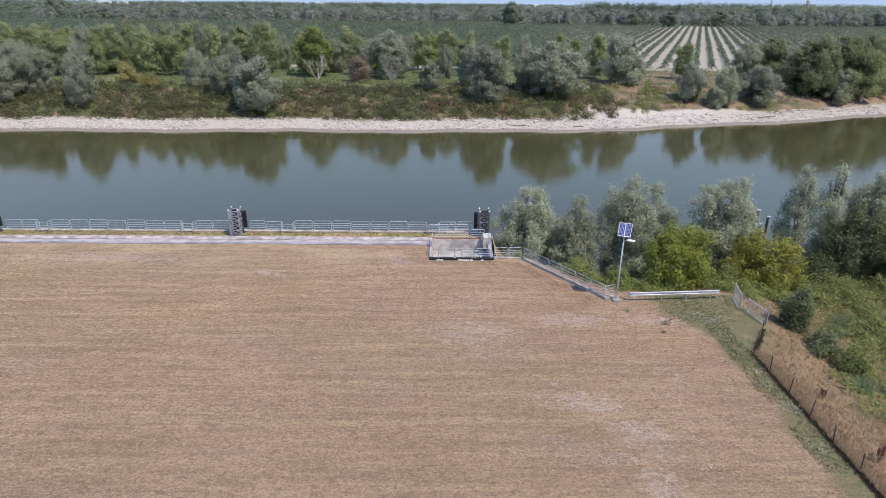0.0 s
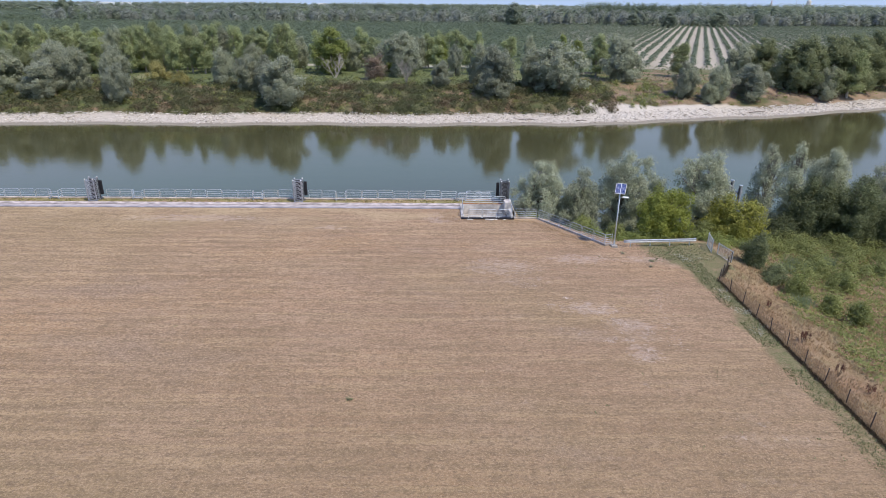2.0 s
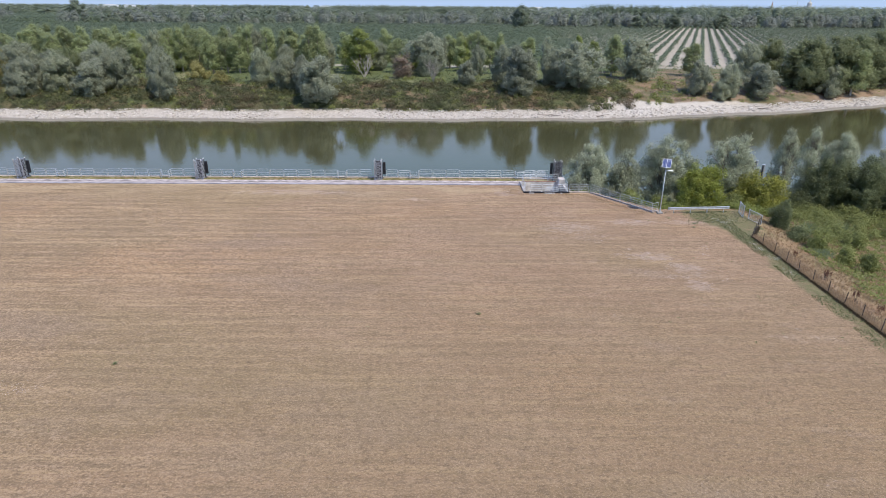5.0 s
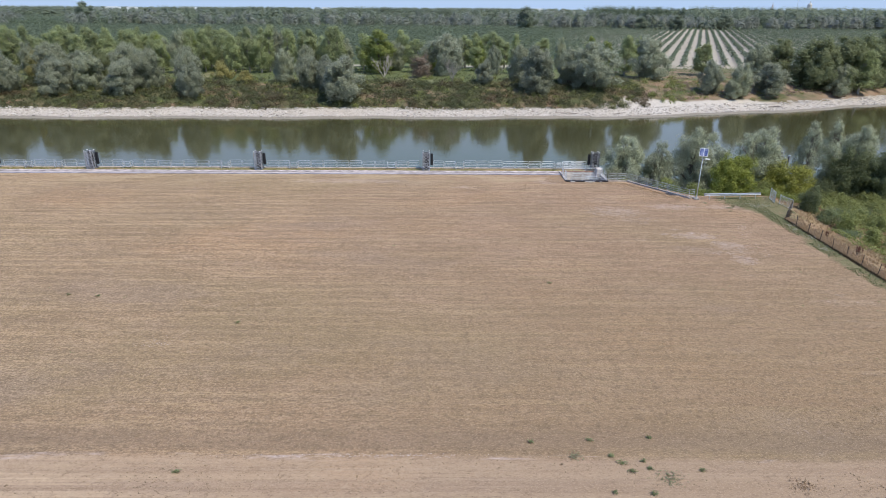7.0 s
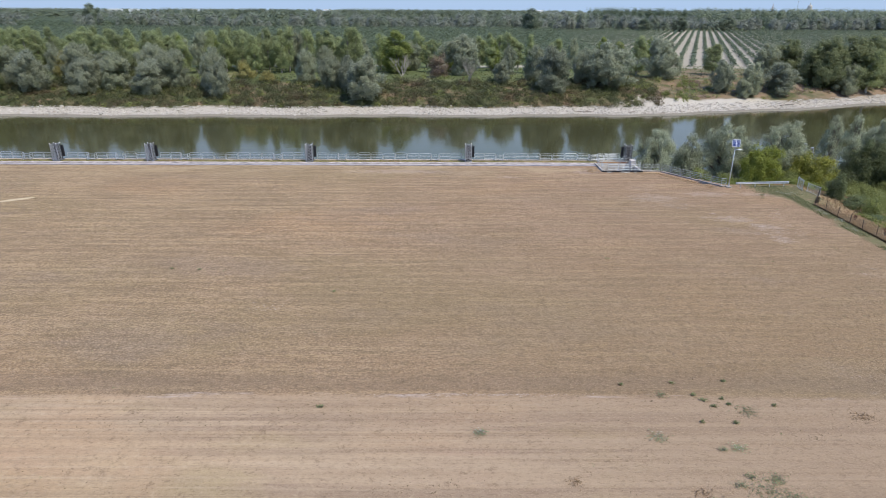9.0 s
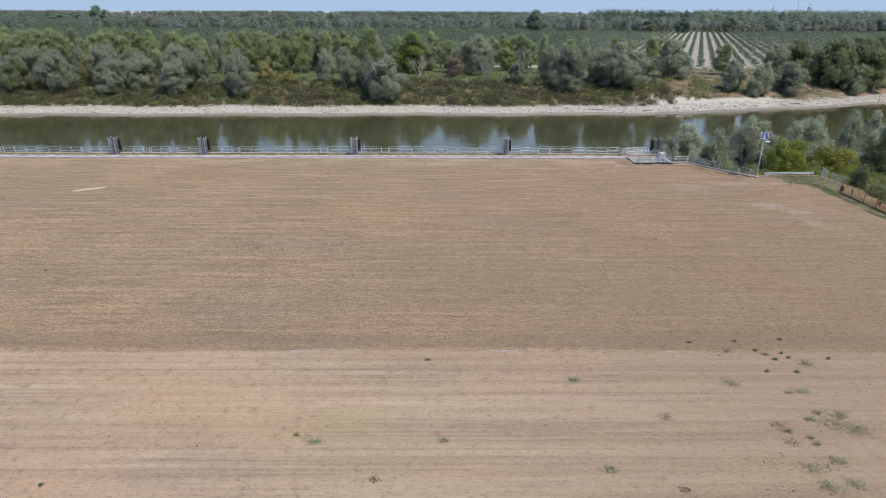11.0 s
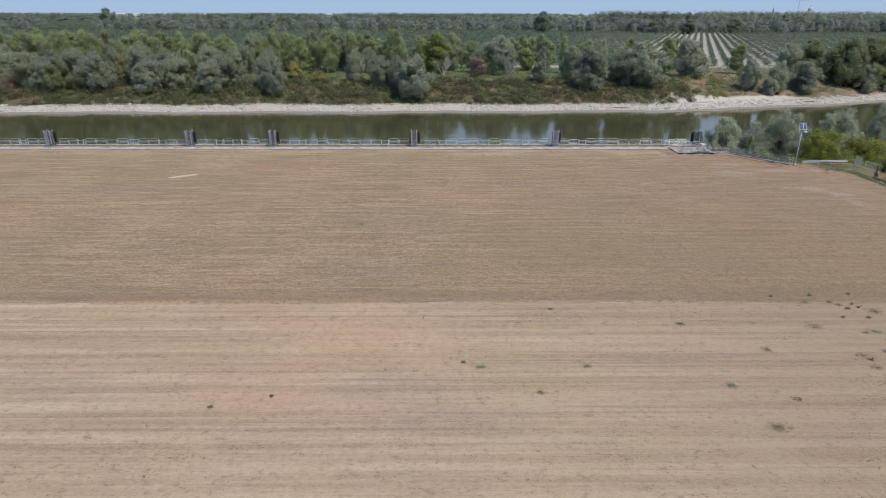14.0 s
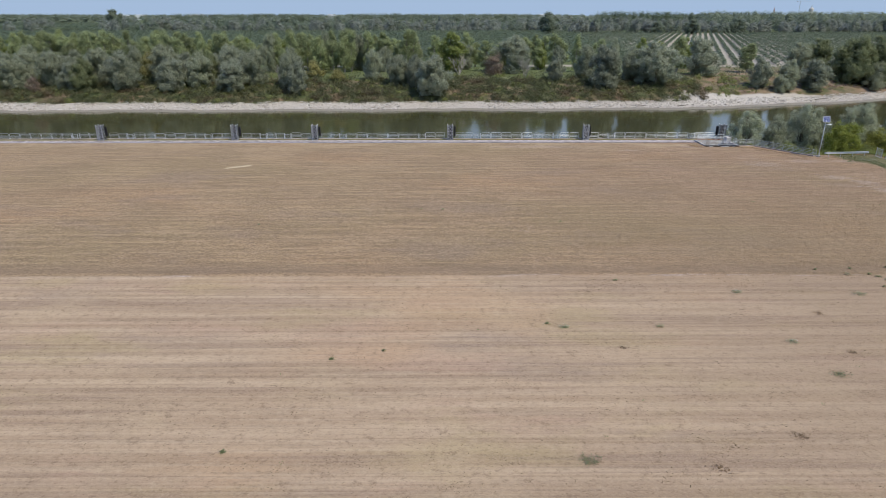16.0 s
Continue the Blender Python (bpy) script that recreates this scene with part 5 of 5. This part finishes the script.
def far_wood(name, n, xr, yr, height, width, per, leaf, material, label, seed, lie=0.5, vary=(0.55, 1.15), keep=None):
    """A belt of far trees, each a clump of leaf masses."""
    rng = np.random.default_rng(seed)
    y = rng.uniform(*yr, n)
    x = rng.uniform(*xr, n)
    ok = np.abs(x) < 0.86 * y + 120
    x, y = x[ok], y[ok]
    h = height * rng.uniform(*vary, len(x)) * (0.95 + 0.06 * np.sin(x * 0.013 + seed) * np.sin(x * 0.0047))
    if keep is not None:
        ok = keep(x, y)
        x, y, h = x[ok], y[ok], h[ok]
    k = len(x)
    d = rand_unit(k * per, rng).reshape(k, per, 3)
    w = width * rng.uniform(0.7, 1.3, k)
    d[..., 2] = np.abs(d[..., 2])
    q = d * rng.uniform(0.78, 1.03, (k, per, 1)) * np.stack([w / 2, w / 2, h * 0.72], 1)[:, None]
    q[..., 2] -= np.where(rng.uniform(0, 1, (k, per)) < 0.3, rng.uniform(0, 0.28, (k, per)) * h[:, None], 0)
    q += np.stack([x, y, land(x, y) + h * 0.28], 1)[:, None]
    return tagged(cards(name, leaves(q.reshape(-1, 3), leaf, rng, 0, 1.4, lie, d.reshape(-1, 3), 0.28), material), label, "wood", kind="stuff")


# far woods: their pale grey-green has the haze in the leaf colour
willows = lambda x, y: (x > -440) | (np.sin(x * 0.05) > 0.7)
far_wood("willow_belt", 620, (-900, 900), (770, 850), 19, 12, 220, 1.9, HAZED_LEAF, "belt of willows greyed by painted haze behind the plantation", 31, 0.4, keep=willows)
far_wood("dark_belt", 130, (-450, 900), (765, 850), 20, 13, 180, 1.9, HAZED_POPLAR, "dark trees among the far willows", 32, 0.4)
far_wood("tall_belt", 260, (330, 1000), (860, 960), 29, 15, 200, 2.2, HAZED_POPLAR, "tall dark trees behind the far willows", 35, 0.4, (0.8, 1.04))
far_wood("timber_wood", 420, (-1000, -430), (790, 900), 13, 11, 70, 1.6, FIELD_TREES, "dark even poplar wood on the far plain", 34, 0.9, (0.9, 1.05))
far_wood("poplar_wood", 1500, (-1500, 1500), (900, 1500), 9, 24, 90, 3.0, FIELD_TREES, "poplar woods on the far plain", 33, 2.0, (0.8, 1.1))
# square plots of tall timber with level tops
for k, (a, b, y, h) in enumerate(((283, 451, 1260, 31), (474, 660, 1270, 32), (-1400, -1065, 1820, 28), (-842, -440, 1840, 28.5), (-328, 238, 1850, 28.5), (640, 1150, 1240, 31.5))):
    far_wood("timber_plot", int((b - a) * 0.9), (a, b), (y, y + 110), h, 11, 70, 2.4, FIELD_TREES if k < 2 else HAZED_POPLAR, "level-topped plot of tall timber on the far plain", 60 + k, 0.9, (0.95, 1.03))
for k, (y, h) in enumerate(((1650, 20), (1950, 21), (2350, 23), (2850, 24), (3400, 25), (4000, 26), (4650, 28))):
    far_wood("distant_belt", int(1.75 * y / 16), (-0.87 * y - 100, 0.87 * y + 100), (y - 40, y + 40), h * 1.08, 34, 85, 6.0, HAZED_LEAF if k == 1 else HAZED_POPLAR, "belt of woods on the far plain", 40 + k, 1.2, (0.75, 1.08))

# lone tall trees that stand out from the belt
for x, y, h, w in ((75.7, 690, 25, 24), (-509, 867, 29.5, 27), (262, 745, 17, 22), (330, 770, 18, 24), (225, 760, 15, 18), (540, 800, 17, 26)):
    far_tree("lone", x, y, h, w)


# ---- things near the field's corner ----
def street_lamp():
    ob = thing("street_lamp", (13.15, 43.65, 0), label="galvanised street lamp with a tilted blue solar panel", category="lamp")
    part("footing", box(bmesh.new(), 0, 0, 0.06, 0.62, 0.62, 0.22, bevel=0.03), CONCRETE, ob, "square concrete footing")
    part("pole", tube(bmesh.new(), [(0, 0, 0.1), (0, 0, 2.0), (0, 0, 5.65)], 0.075, 12, 0.05), STEEL, ob, smooth=True)
    part("collar", tube(bmesh.new(), [(0, 0, 0.16), (0, 0, 0.55)], 0.10, 12), STEEL, ob)
    part("arm", tube(bmesh.new(), [(0, 0, 5.0), (0.14, -0.06, 5.2), (0.34, -0.14, 5.24)], 0.035, 8), STEEL, ob)
    head = bmesh.new()
    bmesh.ops.create_uvsphere(head, u_segments=16, v_segments=8, radius=1, matrix=Matrix.Translation((0.5, -0.2, 5.22)) @ Matrix.Rotation(-0.38, 4, "Z") @ Matrix.Diagonal((0.34, 0.16, 0.085, 1)))
    part("lamp_head", head, WHITE, ob, "white oval lamp head", smooth=True)
    tilt = Matrix.Translation((0, -0.05, 6.05)) @ Matrix.Rotation(radians(-22), 4, "Z") @ Matrix.Rotation(radians(50), 4, "X") @ Matrix.Diagonal((0.78, 0.86, 1, 1))
    panel = part("solar_panel", bmesh.new(), WHITE, ob, "tilted pair of solar modules")
    frame_bm = bmesh.new()
    for s in (-1, 1):
        for dx, dy, sx, sy in ((0, 0.62, 0.6, 0.05), (0, -0.62, 0.6, 0.05), (-0.29, 0, 0.04, 1.29), (0.29, 0, 0.04, 1.29)):
            box(frame_bm, s * 0.305 + dx, dy, 0.0, sx, sy, 0.05)
    frame_bm.transform(tilt)
    frame_bm.to_mesh(panel.data)
    frame_bm.free()
    for s in (-1, 1):
        cells = bmesh.new()
        for i in range(4):
            for j in range(9):
                box(cells, s * 0.305 - 0.20 + 0.134 * i, -0.53 + 0.133 * j, 0.006, 0.112, 0.112, 0.012)
        cells.transform(tilt)
        part("cells", cells, CELL, panel, "dark blue solar cells")
        back = box(bmesh.new(), s * 0.305, 0, -0.008, 0.56, 1.22, 0.012)
        back.transform(tilt)
        part("backing", back, WHITE, panel)
    part("bracket", tube(bmesh.new(), [(0, 0, 5.5), (0, -0.02, 6.02)], 0.045, 8), DARK_STEEL, ob)
    return ob


street_lamp()


def guardrail(ax, ay, bx, by):
    ob = thing("guardrail", (ax, ay, 0), math.atan2(by - ay, bx - ax), label="galvanised double-wave steel guardrail on short posts", category="guardrail")
    length = math.hypot(bx - ax, by - ay)
    wave = [(0.0, 0.44), (-0.07, 0.47), (-0.07, 0.54), (0.0, 0.58), (0.0, 0.62), (-0.07, 0.66), (-0.07, 0.73), (0.0, 0.76)]
    bm = bmesh.new()
    cols = [[bm.verts.new((x, y + s, z)) for y, z in wave] for s in (0.0, 0.014) for x in (-0.05, length / 2, length + 0.05)]
    for a, b in ((0, 1), (1, 2), (3, 4), (4, 5)):
        for k in range(len(wave) - 1):
            bm.faces.new((cols[a][k], cols[b][k], cols[b][k + 1], cols[a][k + 1]))
    part("beam", bm, STEEL, ob)
    for x, s in ((-0.05, -1), (length + 0.05, 1)):
        end = bmesh.new()
        rings = []
        for a in np.linspace(0, math.pi, 7):
            rings.append([end.verts.new((x + s * 0.13 * math.sin(a), 0.13 - 0.13 * math.cos(a) + (y if a < 1.5 else -y) * 0.6, z)) for y, z in wave])
        for p, q in zip(rings, rings[1:]):
            for k in range(len(wave) - 1):
                end.faces.new((p[k], q[k], q[k + 1], p[k + 1]))
        part("end_cap", end, STEEL, ob)
    for x in np.linspace(0.5, length - 0.5, 4):
        part("post", box(bmesh.new(), x, 0.06, 0.34, 0.07, 0.10, 0.78), STEEL, ob)
        part("spacer", box(bmesh.new(), x, 0.02, 0.60, 0.12, 0.05, 0.22), STEEL, ob)
    return ob


guardrail(14.3, 43.55, 21.4, 44.05)


def kerb_run(name, ax, ay, bx, by, label, n, high=0.17):
    """A low concrete wall with railing panels standing on it."""
    turn = math.atan2(by - ay, bx - ax)
    length = math.hypot(bx - ax, by - ay)
    bm = bmesh.new()
    k = max(1, round(length / 2.2))
    for i in range(k):
        box(bm, length * (i + 0.5) / k, 0, high / 2 - 0.05, length / k - 0.012, 0.34, high + 0.1, bevel=0.02)
    bm.transform(Matrix.Translation((ax, ay, 0)) @ Matrix.Rotation(turn, 4, "Z"))
    tagged(part(name, bm, PALE_CONCRETE), label, "kerb", kind="structure")
    for i in range(n):
        f = (i + 0.5) / n
        ob = copy_thing(first, Matrix.Translation((ax + (bx - ax) * f, ay + (by - ay) * f, high)) @ Matrix.Rotation(turn, 4, "Z"))
        ob.scale.x = length / n / 1.86
        tagged(ob, "galvanised tubular railing panel on a low kerb", group="kerb railing")


kerb_run("kerb_1", 4.0, 52.2, 6.6, 52.15, "pale low concrete kerb under the railing", 2)
kerb_run("kerb_2", 6.75, 52.0, 12.35, 43.95, "slanting pale concrete kerb under the railing", 6)
kerb_run("kerb_3", 12.2, 43.85, 13.1, 44.25, "short concrete kerb beside the street lamp", 1)
inner = copy_thing(first, pose(1.9, 53.1, -0.55))
inner.scale.x = 1.0
tagged(inner, "galvanised railing panel down inside the landing pit", group="pit railing")
for x, y, turn, w in ((-0.4, 51.95, 0, 1.6), (-1.75, 53.1, 90, 1.3), (-1.75, 55.4, 90, 1.3), (1.2, 51.95, 0, 1.7), (3.0, 51.95, 0, 1.6),
                      (-0.6, 56.85, 0, 1.7), (1.1, 56.85, 0, 1.7), (2.75, 56.85, 0, 1.5), (3.85, 55.6, 90, 1.2), (3.85, 53.3, 90, 1.3)):
    ob = copy_thing(first, pose(x, y, 0.16 if y < 52 else 0.2, 0, 0, turn))
    ob.scale.x = w / 1.86
    tagged(ob, "galvanised tubular railing panel round the landing pit", group="pit railing")


def mesh_gate(ax, ay, bx, by, height, z, label):
    """A framed gate leaf filled with steel mesh."""
    ob = thing("mesh_gate", (ax, ay, z), math.atan2(by - ay, bx - ax), label=label, category="gate", group="mesh gates")
    w = math.hypot(bx - ax, by - ay)
    part("gate_frame", tube(bmesh.new(), [(0, 0, 0.1), (w, 0, 0.1), (w, 0, height), (0, 0, height)], 0.035, 6, closed=True), STEEL, ob)
    net = bmesh.new()
    for x in np.arange(0.06, w, 0.065):
        box(net, x, 0, height / 2 + 0.05, 0.007, 0.007, height - 0.1)
    for h in np.arange(0.16, height, 0.13):
        box(net, w / 2, 0.006, h, w, 0.006, 0.006)
    part("mesh", net, STEEL, ob)
    for x in (0, w):
        part("post", tube(bmesh.new(), [(x, 0.05, -0.3), (x, 0.05, height + 0.06)], 0.045, 8), STEEL, ob)
    return ob


mesh_gate(22.75, 44.1, 22.35, 42.2, 1.42, -0.05, "blue-grey steel mesh gate leaf standing open")
mesh_gate(22.85, 41.9, 23.25, 39.75, 1.2, -0.12, "weathered grey mesh gate leaf beside the fence")


def fence():
    ob = thing("wire_fence", (20.35, 35.6, 0), label="sagging wire fence on thin dark posts beside the field", category="fence")
    spots = [(2.85, 4.1), (1.9, 2.75), (0.95, 1.4), (0.0, 0.0)] + [(0.02 * k, -2.25 * k) for k in range(1, 46)]
    rng = np.random.default_rng(5)
    tops = []
    for x, y in spots:
        lean = rng.uniform(-0.10, 0.10, 2)
        z = float(land(20.35 + x, 35.6 + y))
        h = rng.uniform(1.05, 1.25)
        part("post", tube(bmesh.new(), [(x, y, z - 0.2), (x + lean[0], y + lean[1], z + h)], 0.032, 6), POST, ob)
        tops.append((x, y, lean, h, z))
    for lev in (0.12, 0.32, 0.52, 0.74, 0.95):
        bm = bmesh.new()
        pts = [(x + l[0] * lev, y + l[1] * lev, z + h * lev) for x, y, l, h, z in tops]
        tube(bm, pts, 0.006, 4)
        part("wire", bm, WIRE, ob)
    net = bmesh.new()
    for (x, y, l, h, z), (x2, y2, l2, h2, z2) in zip(tops, tops[1:]):
        for f in np.arange(0.06, 1, 0.11):
            cx, cy = x + (x2 - x) * f, y + (y2 - y) * f
            box(net, cx, cy, (z + z2) / 2 + 0.52, 0.005, 0.005, 0.96)
    part("mesh", net, WIRE, ob)
    return ob


fence()


def dolphin(x, y):
    """Mooring piles standing in the water."""
    ob = thing("mooring_piles", (x, y, WATER_Z), label="group of tall pale steel mooring piles in the river", category="mooring")
    for dx, dy, h in ((-0.62, 0, 11.7), (0.1, 0.9, 12.1), (0.72, 0, 11.7)):
        pile = part("pile", tube(bmesh.new(), [(dx, dy, -2.5), (dx, dy, h)], 0.20, 12), TOWER_STEEL, ob)
        part("cap", tube(bmesh.new(), [(dx, dy, h), (dx, dy, h + 0.1)], 0.22, 12), STEEL, pile)
        part("fender", box(bmesh.new(), dx - 0.2, dy - 0.22, h - 1.2, 0.16, 0.12, 2.2), RUBBER, pile)
    for z in (8.0, 10.9):
        part("crossbeam", box(bmesh.new(), 0.08, 0.1, z, 1.9, 0.22, 0.32), STEEL, ob)
    return ob


dolphin(30.7, 56.6)


# driftwood on the far margin
def driftwood(x, y, length, turn):
    ob = thing("driftwood", (x, y, float(land(x, y)) + 0.15), turn, label="bleached dark driftwood log on the stony bank", category="log", group="driftwood")
    tube_bm = tube(bmesh.new(), [(-length / 2, 0, 0), (0, 0.15, 0.1), (length / 2, -0.1, 0.05)], 0.16, 6, 0.06)
    tube(tube_bm, [(0.3, 0.1, 0.1), (length * 0.3, 0.7, 0.5)], 0.07, 5, 0.03)
    part("log", tube_bm, BARK, ob)


driftwood(20, 163.5, 7.0, -0.2)
driftwood(36, 162.6, 3.0, 0.1)
driftwood(94, 178, 6.0, 0.3)


# ---- on the horizon ----
def warehouse(x, y, w, d, h):
    ob = thing("warehouse", (x, y, float(land(x, y))), label="long white warehouse far off on the plain", category="building", group="far buildings")
    part("wall", box(bmesh.new(), 0, 0, h / 2, w, d, h), WHITE, ob)
    roof = bmesh.new()
    a = [roof.verts.new(p) for p in ((-w / 2, -d / 2, h), (w / 2, -d / 2, h), (w / 2, d / 2, h), (-w / 2, d / 2, h), (-w / 2, 0, h + 2.5), (w / 2, 0, h + 2.5))]
    for f in ((0, 1, 5, 4), (2, 3, 4, 5), (0, 4, 3), (1, 2, 5)):
        roof.faces.new([a[k] for k in f])
    part("roof", roof, PLASTER, ob)
    return ob


for x, y, w in ((-1660, 3250, 60), (-1570, 3260, 40), (-1290, 3270, 80), (-640, 3500, 40), (520, 3600, 40)):
    warehouse(x, y, w, 40, 22)


def domed_church(x, y, s):
    ob = thing("church", (x, y, float(land(x, y))), label="pale domed church far off on the horizon", category="church", group="far buildings")
    part("wall", box(bmesh.new(), 0, 0, 14 * s, 26 * s, 30 * s, 28 * s), PLASTER, ob)
    part("drum", tube(bmesh.new(), [(0, 0, 28 * s), (0, 0, 38 * s)], 9 * s, 16), PLASTER, ob)
    dome = bmesh.new()
    bmesh.ops.create_uvsphere(dome, u_segments=20, v_segments=12, radius=9.4 * s, matrix=Matrix.Translation((0, 0, 38 * s)))
    part("dome", dome, PLASTER, ob, smooth=True)
    part("lantern", tube(bmesh.new(), [(0, 0, 46 * s), (0, 0, 52 * s), (0, 0, 57 * s)], 2.2 * s, 10, 0.5 * s), PLASTER, ob)
    return ob


domed_church(1853, 3300, 1.2)


def bell_tower(x, y, h):
    ob = thing("bell_tower", (x, y, float(land(x, y))), label="slim dark church spire far off on the horizon", category="tower", group="far buildings")
    part("shaft", box(bmesh.new(), 0, 0, h * 0.35, 7, 7, h * 0.7), PLASTER, ob)
    part("spire", tube(bmesh.new(), [(0, 0, h * 0.7), (0, 0, h * 0.72), (0, 0, h)], 4.2, 8, 0.3), TILE, ob)
    return ob


bell_tower(1765, 3500, 62)


def tower_crane(x, y, h):
    """A lattice mast with its jib, counter-jib and ballast."""
    ob = thing("tower_crane", (x, y, float(land(x, y))), label="pale grey building crane far off on the horizon", category="crane", group="far buildings")
    mast = bmesh.new()
    for sx in (-0.8, 0.8):
        for sy in (-0.8, 0.8):
            box(mast, sx, sy, h / 2, 0.35, 0.35, h)
    for k in range(int(h / 3)):
        box(mast, 0, -0.8, 3 * k + 1.5, 1.6, 0.25, 0.25)
        box(mast, -0.8, 0, 3 * k + 1.5, 0.25, 1.6, 0.25)
    part("mast", mast, STEEL, ob)
    part("jib", box(bmesh.new(), 26, 0, h + 1, 56, 1.0, 1.2), STEEL, ob)
    part("counter_jib", box(bmesh.new(), -9, 0, h + 1, 16, 1.0, 1.2), STEEL, ob)
    part("ballast", box(bmesh.new(), -15, 0, h - 0.6, 3, 1.6, 2.6), CONCRETE, ob)
    part("apex", tube(bmesh.new(), [(0, 0, h), (0, 0, h + 8)], 0.9, 5, 0.3), STEEL, ob)
    return ob


tower_crane(1790, 3300, 86)


# ---- small plants by the fence ----
def dock_plant(x, y, h, seed):
    """A dead dock: a few stiff stalks with rusty seed heads."""
    rng = np.random.default_rng(seed)
    ob = thing("dock_plant", (x, y, float(land(x, y))), label="withered rust-brown dock stalks beside the fence", category="weed", group="dock plants")
    for k in range(5):
        tip = (rng.uniform(-0.25, 0.25), rng.uniform(-0.25, 0.25), h * rng.uniform(0.75, 1.0))
        stalk = part("stalk", tube(bmesh.new(), [(0.03 * k, 0, -0.05), tip], 0.014, 4, 0.008), BARK, ob)
        p = np.array(tip) + rng.normal(0, 1, (46, 3)) * np.array([0.035, 0.035, 0.13]) - np.array([0, 0, 0.15])
        cards("seed_head", leaves(p, 0.06, rng, 0.4), DOCK, stalk)
    return ob


for k, (x, y, h) in enumerate(((22.1, 25.4, 1.0), (22.6, 25.8, 0.8), (22.8, 31.5, 0.7), (22.2, 21.1, 1.05), (23.4, 19.6, 0.7), (22.9, 16.0, 0.8))):
    dock_plant(x, y, h, 700 + k)


def reed_clump(x, y, h, seed):
    rng = np.random.default_rng(seed)
    ob = thing("reed_clump", (x, y, float(land(x, y))), label="clump of pale green reeds on the slope", category="reeds", group="reeds")
    n = 140
    b = rng.normal(0, 0.45, (n, 3)) * np.array([1, 0.7, 0])
    a = rng.uniform(0, 6.28, n)
    side = np.c_[np.cos(a), np.sin(a), np.zeros(n)] * 0.035
    tip = b + np.c_[rng.normal(0, 0.35, (n, 2)), np.ones(n)] * (h * rng.uniform(0.6, 1.1, (n, 1)))
    cards("foliage", np.stack([b - side, b + side, tip], 1), REED, ob)
    return ob


for k, (x, y, h) in enumerate(((31.0, 43.0, 1.3), (32.4, 42.4, 1.2), (36.0, 44.6, 1.4), (26.6, 33.2, 0.9), (27.2, 34.0, 0.8), (29.5, 41.2, 1.0))):
    reed_clump(x, y, h, 720 + k)
